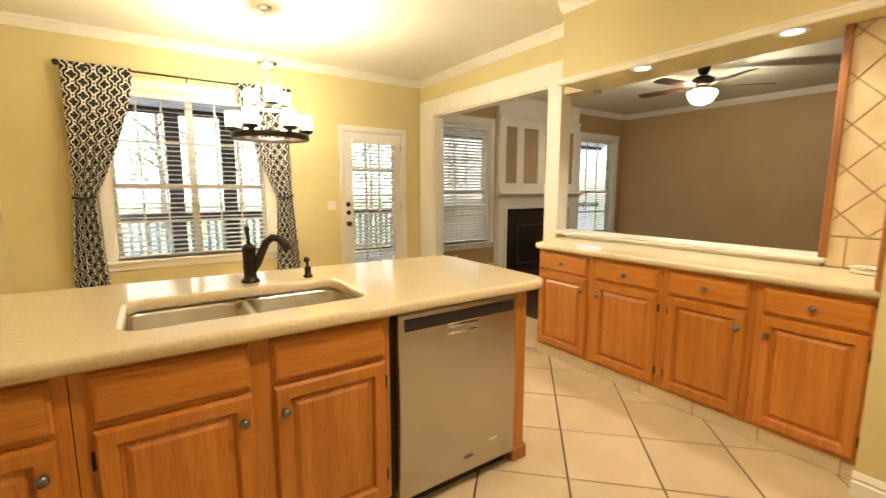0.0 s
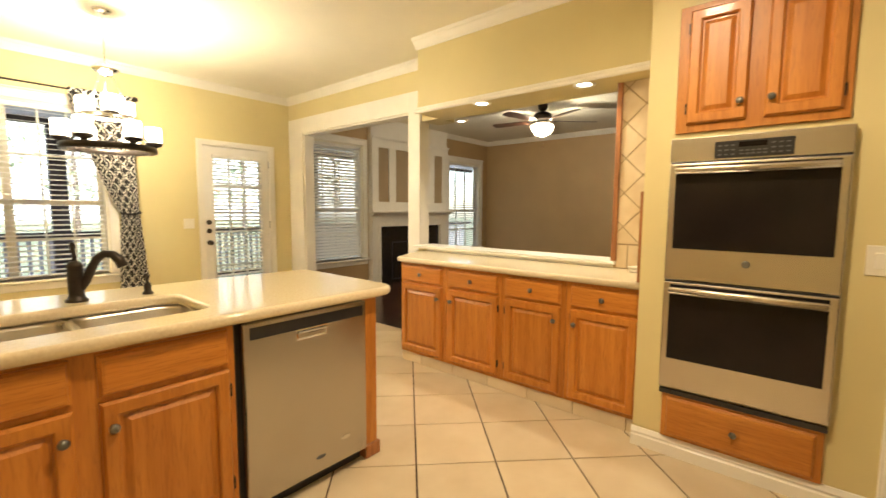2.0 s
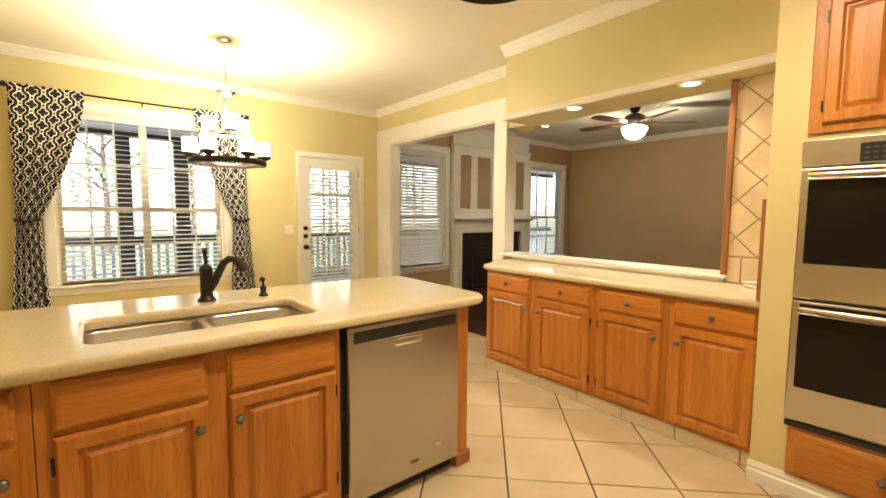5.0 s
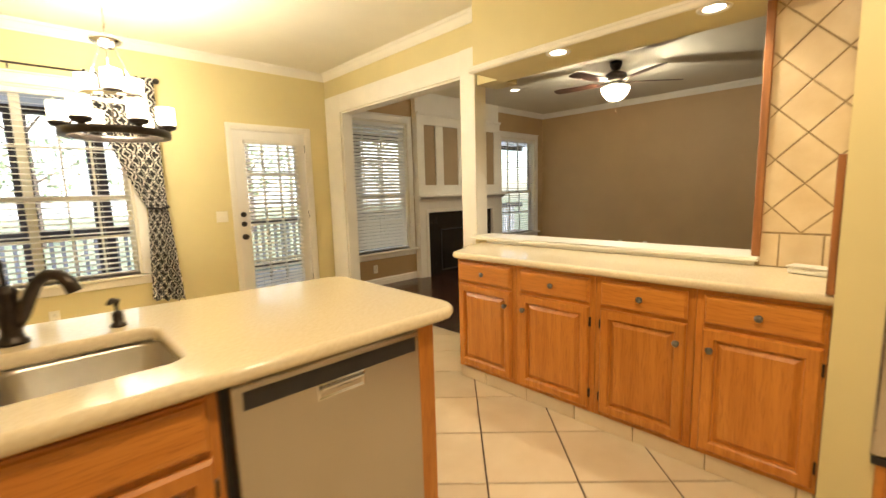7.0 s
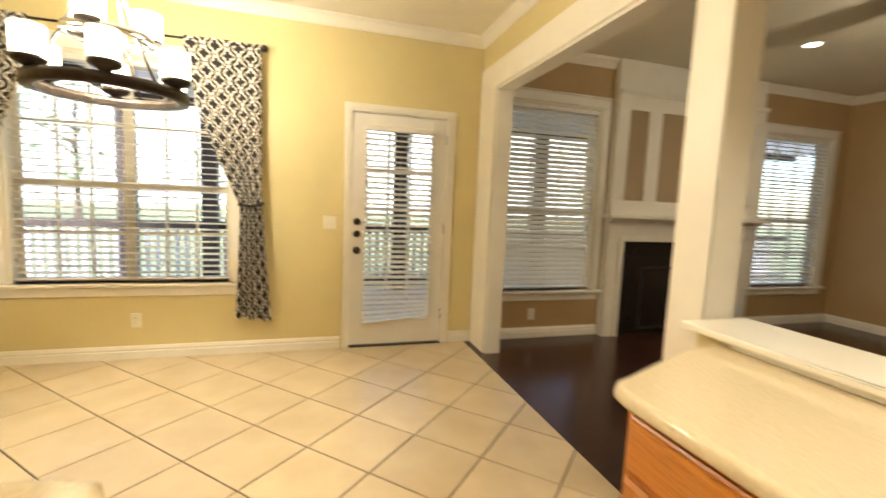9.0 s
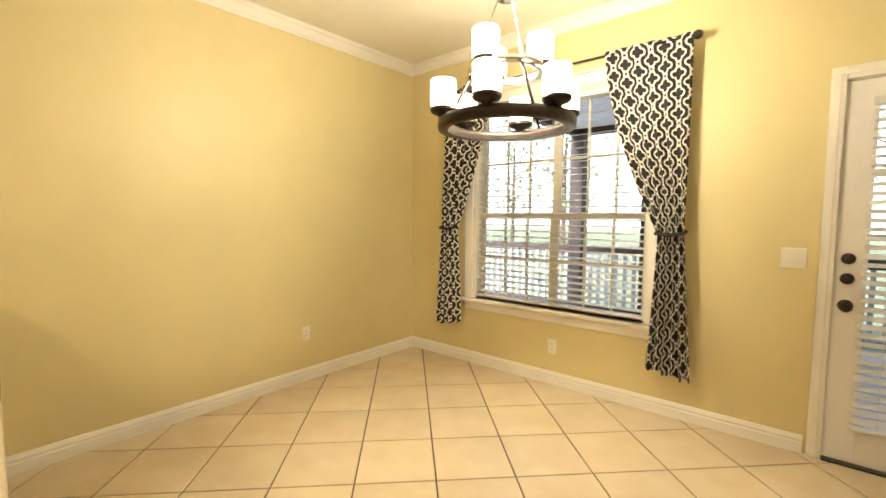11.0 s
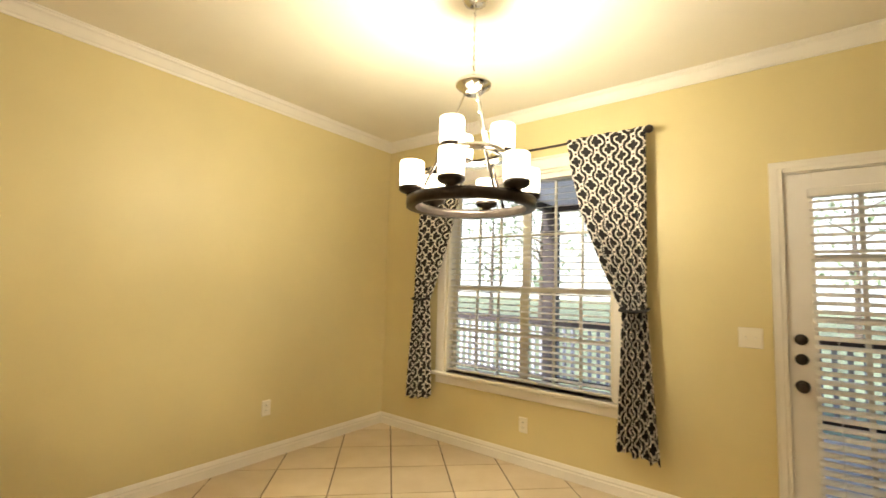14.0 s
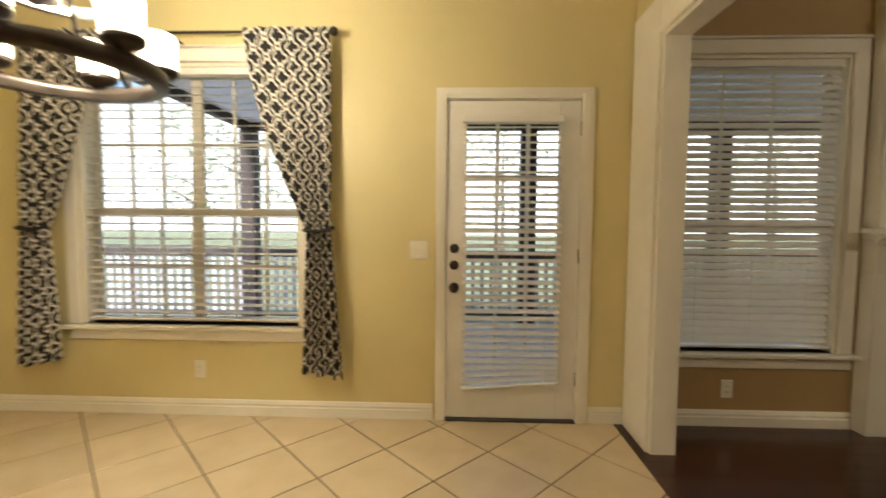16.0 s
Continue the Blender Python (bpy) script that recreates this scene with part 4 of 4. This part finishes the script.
for k in range(3):
    a = radians(120 * k + 25)
    x, y = 0.15 * math.cos(a), 0.15 * math.sin(a)
    part("cup", cup, M_CHROME, ch, at=pose(x, y, 2.02) @ Matrix.Diagonal((0.9, 0.9, 0.5, 1)))
    part("shade", shade, M_SHADE, ch, "glowing frosted glass shade", at=pose(x, y, 2.022))
    a2 = radians(120 * k + 85)
    c2, s2 = math.cos(a2), math.sin(a2)
    part("arm", tube([(R1 * c2, R1 * s2, 1.76), (0.24 * c2, 0.24 * s2, 1.85), (0.16 * c2, 0.16 * s2, 2.0)], 0.007, 8), M_BRONZE, ch, smooth=True)
    bm = bmesh.new()
    for i in range(9):
        f = (i + 0.5) / 9
        r = 0.16 + (0.04 - 0.16) * f
        z = 2.01 + 0.315 * f
        e = 0.02
        dx = (0.04 - 0.16) / 0.34 * e
        tube([((r - dx) * c2, (r - dx) * s2, z - e), ((r + dx) * c2, (r + dx) * s2, z + e)], 0.006 if i % 2 else 0.0045, 6, bm)
    part("chain", bm, M_CHROME, ch)
part("hub", lathe([(0, 2.31), (0.045, 2.312), (0.06, 2.33), (0.085, 2.345), (0.09, 2.36), (0.075, 2.378), (0.03, 2.39), (0.012, 2.41), (0, 2.41)], 28), M_CHROME, ch, "brushed nickel hub", True)
bm = bmesh.new()
for i in range(15):
    z = 2.405 + i * 0.0255
    a = (i % 2) * math.pi / 2
    tube([(0.006 * math.cos(a), 0.006 * math.sin(a), z), (-0.006 * math.cos(a), -0.006 * math.sin(a), z + 0.024)], 0.004, 6, bm)
part("chain", bm, M_CHROME, ch)
part("canopy", lathe([(0, ZC - 0.03), (0.03, ZC - 0.028), (0.058, ZC - 0.015), (0.062, ZC - 0.001), (0, ZC - 0.001)], 24), M_CHROME, ch, smooth=True)

# ceiling fan
fan = thing("ceiling_fan", "dark ceiling fan with walnut blades and lit glass bowl", "ceiling fan", pose(FAN[0], FAN[1], 0))
part("canopy", lathe([(0.02, ZC - 0.10), (0.05, ZC - 0.085), (0.07, ZC - 0.04), (0.072, ZC - 0.001), (0, ZC - 0.001)], 24), M_BRONZE, fan, smooth=True)
part("downrod", tube([(0, 0, 2.66), (0, 0, ZC - 0.08)], 0.013, 10), M_BRONZE, fan)
part("motor", lathe([(0, 2.69), (0.07, 2.685), (0.12, 2.66), (0.135, 2.61), (0.13, 2.575), (0.09, 2.565), (0, 2.56)], 32), M_BRONZE, fan, smooth=True)
part("light_collar", lathe([(0.09, 2.565), (0.11, 2.55), (0.11, 2.515), (0.07, 2.505), (0.07, 2.565)], 28), M_CHROME, fan, "nickel light collar", True)
bm = lathe([(0.150, 2.512), (0.165, 2.495), (0.160, 2.470), (0.140, 2.425), (0.125, 2.405), (0.095, 2.375), (0.045, 2.352), (0, 2.349)], 36)
part("glass_bowl", bm, M_LITBOWL, fan, "glowing scalloped glass bowl", True)
for k in range(5):
    a = 72 * k + 25
    iron = part("blade_iron", box(0.10, 0.22, -0.02, 0.02, -0.004, 0.004, 0.002), M_BRONZE, fan, at=pose(0, 0, 2.56, 0, 0, a) @ pose(0, 0, 0, 10))
    b = bmesh.new()
    pts = [(0.20, -0.05), (0.30, -0.062), (0.70, -0.074), (0.765, -0.06), (0.78, 0.0), (0.765, 0.06), (0.70, 0.074), (0.30, 0.062), (0.20, 0.05)]
    lo = [b.verts.new((x, y, 0.004)) for x, y in pts]
    hi = [b.verts.new((x, y, 0.010)) for x, y in pts]
    for i in range(len(pts)):
        b.faces.new((lo[i], lo[(i + 1) % len(pts)], hi[(i + 1) % len(pts)], hi[i]))
    b.faces.new(lo)
    b.faces.new(hi)
    part("blade", b, M_BLADE, iron)
part("pull_chain", tube([(0.02, 0, 2.352), (0.02, 0, 2.22)], 0.002, 6), M_CHROME, fan)
part("pull_knob", lathe([(0, 2.20), (0.008, 2.205), (0.009, 2.215), (0, 2.225)], 10, cx=0.02), M_TRIMWOOD, fan, smooth=True)

# ---- fireplace ----
FX0, FX1, FY = 6.23, 8.17, 6.42
fp = thing("fireplace", "white panelled fireplace with mantel shelf and black firebox", "fireplace", pose(0, 0, 0))
part("leg", box(FX0, 6.406, FY, YN, 0, 1.0, 0.003), M_WHITE, fp)
part("leg", box(7.94, FX1, FY, YN, 0, 1.0, 0.003), M_WHITE, fp)
part("frieze", box(FX0, FX1, FY, YN, 1.0, 1.20, 0.003), M_WHITE, fp)
part("chimney_breast", box(FX0, FX1, FY + 0.03, YN, 1.20, ZC), M_WHITE, fp)
part("mantel_shelf", box(6.15, 8.24, FY - 0.12, FY + 0.03, 1.235, 1.272, 0.006), M_WHITE, fp)
part("mantel_moulding", sweep([(0, 0), (0.02, 0), (0.03, 0.02), (0.07, 0.045), (0.09, 0.06), (0, 0.06)], (6.20, FY, 1.175), (8.20, FY, 1.175), (0, -1, 0)), M_WHITE, fp)
part("surround", box(6.35, 6.406, FY - 0.02, FY, 0, 1.05, 0.004), M_WHITE, fp)
part("surround", box(7.94, 7.996, FY - 0.02, FY, 0, 1.05, 0.004), M_WHITE, fp)
part("surround", box(6.406, 7.94, FY - 0.02, FY, 1.0, 1.05, 0.004), M_WHITE, fp)
bm = box(6.406, 7.94, FY + 0.04, FY + 0.05, 0, 1.0)
part("firebox", bm, M_FIRE, fp, "black marble and firebox")
part("fire_door", relief(0.9, 0.68, [(0, 0.01), (0.02, 0.014), (0.03, 0.004)]), M_BLACK, fp, "black metal fire screen", at=pose(6.70, FY + 0.05, 0.05))
xs = [FX0, 6.37, 6.605, 6.766, 7.10, 7.28, 7.61, 7.775, 8.01, FX1]
for k in range(0, 10, 2):
    part("stile", box(xs[k], xs[k + 1], FY, FY + 0.03, 1.42, 2.32, 0.003), M_WHITE, fp)
part("rail", box(FX0, FX1, FY, FY + 0.03, 1.272, 1.42, 0.003), M_WHITE, fp)
part("rail", box(FX0, FX1, FY, FY + 0.03, 2.32, 2.48, 0.003), M_WHITE, fp)
part("cap_moulding", sweep([(0, 0), (0.015, 0), (0.03, 0.03), (0.03, 0.04), (0, 0.04)], (FX0, FY, 2.46), (FX1, FY, 2.46), (0, -1, 0)), M_WHITE, fp)
for k in range(1, 9, 2):
    part("panel", box(xs[k], xs[k + 1], FY + 0.018, FY + 0.03, 1.42, 2.32), M_PANEL, fp, "tan recessed panel")

# ---- curtains ----
rod = thing("curtain_rod", "black iron curtain rod with ball finials", "curtain rod", pose(0, 6.415, 2.43))
part("pole", tube([(0.98, 0, 0), (2.97, 0, 0)], 0.009, 12), M_BRONZE, rod, smooth=True)
for x in (0.97, 2.98):
    part("finial", lathe([(0, -0.03), (0.02, -0.022), (0.029, 0), (0.02, 0.022), (0, 0.03)], 16), M_BRONZE, rod, smooth=True, at=pose(x, 0, 0, 0, 90, 0))
for x in (1.06, 1.975, 2.90):
    part("bracket", tube([(x, 0, -0.004), (x, 0.06, -0.02), (x, 0.115, -0.02)], 0.006, 8), M_BRONZE, rod)


def curtain(side, label, hem):
    """A printed panel tied back at two fifths of its height; side -1 hangs by the window's left."""
    t = thing("curtain", label, "curtain", pose(0, 6.415, 0), "curtains of the nook window")
    b = bmesh.new()
    uvl = b.loops.layers.uv.new("cloth")
    nz, nx = 60, 70
    cloth_w = 1.0
    grid = []
    for i in range(nz + 1):
        z = 2.45 + (hem - 2.45) * i / nz
        out = 2.96 if z > 1.2 else 2.965 + 0.075 * (1.2 - z)
        if z > 1.22:
            f = (2.45 - z) / (2.45 - 1.22)
            inn = 2.43 + (2.80 - 2.43) * f ** 1.5
        else:
            f = (1.22 - z) / 0.92
            inn = 2.80 - 0.045 * f
        row = []
        for k in range(nx + 1):
            u = k / nx
            x = out + (inn - out) * u
            fold = 0.5 + 0.5 * math.sin(u * math.pi * 11 + 1.2 * math.sin(z * 2.1))
            amp = 0.018 + 0.032 * min(1, (2.45 - z) / 0.9)
            y = -amp * (fold - 0.35) - 0.012 * math.sin(z * 9 + u * 7) * (1 - abs(2 * u - 1)) - (0.012 if z > 2.40 else 0.0)
            zz = z - 0.05 * (1 - u) * max(0.0, (1.2 - z)) + 0.012 * math.sin(u * 20) * (1 if i == nz else 0)
            if side < 0:
                x = 3.95 - x
            row.append((b.verts.new((x, y, zz)), u * cloth_w, z))
        grid.append(row)
    for i in range(nz):
        for k in range(nx):
            q = [grid[i][k], grid[i][k + 1], grid[i + 1][k + 1], grid[i + 1][k]]
            f = b.faces.new([v[0] for v in q])
            for lp, v in zip(f.loops, q):
                lp[uvl].uv = (v[1], v[2])
    ob = part("cloth", b, M_CURTAIN, t, smooth=True)
    s = ob.modifiers.new("thickness", "SOLIDIFY")
    s.thickness = 0.003
    xa, xb = (2.80, 2.965) if side > 0 else (3.95 - 2.965, 3.95 - 2.80)
    part("tieback", tube([(xb, 0.0, 1.25), (xb, -0.045, 1.24), ((xa + xb) / 2, -0.058, 1.225), (xa, -0.045, 1.235), (xa, 0.0, 1.245)], 0.012, 8), M_CURTAIN, t)


curtain(-1, "black and white print curtain tied back on a black rod", 0.385)
curtain(1, "black and white print curtain tied back on a black rod", 0.34)

# ---- switches and outlets ----


def plate(name, label, m, w, h, kind_, n):
    t = thing(name, label, "switch" if kind_ == "switch" else "outlet", m)
    part("plate", relief(w, h, [(0, 0.002), (0.004, 0.006)]), M_PLATE, t, at=pose(-w / 2, 0, -h / 2))
    for k in range(n):
        if kind_ == "switch":
            cx = (k - (n - 1) / 2) * 0.046
            part("toggle", box(cx - 0.005, cx + 0.005, -0.016, -0.005, -0.010, 0.008, 0.002), M_WHITE, t)
        elif kind_ == "rocker":
            part("rocker", relief(0.032, 0.066, [(0, 0.006), (0.002, 0.010)]), M_WHITE, t, at=pose(-0.016, 0, -0.033))
        else:
            cz = (k - (n - 1) / 2) * 0.04
            so = part("socket", relief(0.028, 0.03, [(0, 0.006), (0.002, 0.008)]), M_PLATE, t, at=pose(-0.014, 0, cz - 0.015))
            for sx in (0.008, 0.018):
                part("slot", box(sx, sx + 0.002, -0.0085, -0.0075, 0.01, 0.022), M_BLACK, so)


plate("light_switch", "ivory double light switch by the back door", pose(3.488, YN - 0.001, 1.11), 0.118, 0.118, "switch", 2)
plate("light_switch", "white rocker switch beside the oven", pose(3.999, 0.672, 1.105, 0, 0, -90), 0.085, 0.125, "rocker", 1)
plate("wall_outlet", "ivory wall outlet under the nook window", pose(2.035, YN - 0.001, 0.305), 0.072, 0.116, "outlet", 2)
plate("wall_outlet", "ivory wall outlet on the nook's plain wall", pose(XW + 0.001, 5.29, 0.385, 0, 0, 90), 0.072, 0.116, "outlet", 2)
plate("wall_outlet", "white wall outlet under the living room window", pose(5.46, YN - 0.001, 0.24), 0.072, 0.116, "outlet", 2)
for oy in (4.87, 4.43):
    plate("wall_outlet", "white wall outlet on the tan living room wall", pose(XL - 0.001, oy, 0.30, 0, 0, -90), 0.072, 0.116, "outlet", 2)

# ---- outdoors ----
solid("ground", box(-60, 80, 9.6, 160, -0.7, -0.6), M_GRASS, "green lawn behind the house", "lawn")
deck = solid("porch_deck", box(-3, 13, YN + 0.15, 9.6, -0.2, -0.08), M_DECK, "grey painted porch floor", "porch floor")
solid("porch_ceiling", box(0.88, 13, YN + 0.15, 9.6, 2.58, 2.72), M_PORCHC, "pale painted porch ceiling", "porch ceiling")
solid("porch_beam", box(0.88, 13, 9.40, 9.52, 2.49, 2.58), M_POST, "dark timber porch beam", "beam")
solid("porch_beam", box(0.90, 1.0, YN + 0.15, 9.40, 2.49, 2.58), M_POST, "dark timber beam along the porch end", "beam")
for x in (0.97, 1.96, 2.75, 4.64, 7.08, 8.6, 10.3):
    solid("porch_post", box(x - 0.1, x + 0.1, 9.36, 9.54, -0.08, 2.49, 0.01), M_POST, "dark stained timber porch post", "post", kind="")
rl = thing("porch_railing", "dark porch rail with pale upright pickets", "railing", pose(0, 9.45, 0))
part("top_rail", box(-3, 13, -0.04, 0.04, 0.82, 0.92, 0.006), M_POST, rl)
part("bottom_rail", box(-3, 13, -0.03, 0.03, 0.02, 0.09, 0.006), M_POST, rl)
pk = mesh_of("picket", box(-0.022, 0.022, -0.015, 0.015, 0.09, 0.82), M_PICKET)
for i in range(130):
    part("picket", pk, M_PICKET, rl, at=pose(-2.9 + i * 0.12, 0, 0))


def tree(x, y, h, seed):
    rng = random.Random(seed)
    t = thing("tree", "tall leafy tree beyond the porch", "tree", pose(x, y, -0.6), "garden trees")
    bm = tube([(0, 0, 0), (0.05, 0, h * 0.3), (0.0, 0.1, h * 0.6), (0.1, 0.1, h * 0.9)], [0.16, 0.12, 0.08, 0.02], 10)
    for k in range(6):
        a = rng.uniform(0, 6.28)
        z = h * rng.uniform(0.3, 0.7)
        tube([(0, 0, z), (0.8 * math.cos(a), 0.8 * math.sin(a), z + 0.5), (1.7 * math.cos(a), 1.7 * math.sin(a), z + 1.0)], [0.06, 0.04, 0.015], 6, bm)
    part("trunk", bm, M_BARK, t)
    vs, fs = [], []
    for k in range(420):
        a, r, z = rng.uniform(0, 6.28), 2.3 * math.sqrt(rng.random()), rng.uniform(h * 0.25, h)
        r *= math.sin(math.pi * min(1, max(0.08, (z / h - 0.2) / 0.85))) + 0.15
        c = Vector((r * math.cos(a), r * math.sin(a), z))
        q = Euler((rng.uniform(0, 6), rng.uniform(0, 6), rng.uniform(0, 6))).to_matrix()
        s = rng.uniform(0.10, 0.22)
        i = len(vs)
        vs += [c + q @ Vector(p) * s for p in ((-1, 0, 0), (0, -0.45, 0.1), (1, 0, 0), (0, 0.45, 0.1))]
        fs.append((i, i + 1, i + 2, i + 3))
    me = bpy.data.meshes.new("crown")
    me.from_pydata(vs, [], fs)
    me.materials.append(M_LEAF)
    part("crown", me, M_LEAF, t)


for k, (x, y, h) in enumerate(((-6, 24, 8), (-2.0, 30, 9), (2.2, 26, 8), (6.5, 31, 9), (10.5, 25, 8), (15, 30, 9), (21, 28, 9), (-12, 29, 9))):
    tree(x, y, h, k)

# Plane glows by itself, standing in for the bright sky and distance outdoors.
backdrop_glow = mat("glowing_pale_backdrop", (0.40, 0.43, 0.42), 1.0, vary=0.15, scale=0.15, emit=0.26, emitc=(0.90, 0.93, 1.0))
solid("backdrop", box(-70, 90, 75, 75.2, -0.7, 22), backdrop_glow, "glowing backdrop standing in for the bright distance behind the garden", "backdrop")

# ---- floors, piece by piece ----
SIZE = 0.412
u0, v0 = 3.815, 0.49
ox, oy = (u0 + v0) / math.sqrt(2), (u0 - v0) / math.sqrt(2)
tiling(floor, "tile", [(XW, YS), (XF, YS), (XF, YN), (XW, YN)], SIZE, 0.009, 45, (ox, oy), lambda x, y, h: (x, y, h - 0.006), 0.006, M_TILE)
pw = 0.125
row = 0
y = YLS
rng = random.Random(4)
while y < YN:
    x = XF
    while x < XL:
        ln = rng.uniform(1.4, 2.6)
        x2 = min(XL, x + ln)
        part("plank", box(x + 0.001, x2 - 0.001, y + 0.001, min(YN, y + pw) - 0.001, -0.012, 0.0), M_PLANK, floor_living)
        x = x2
    y += pw
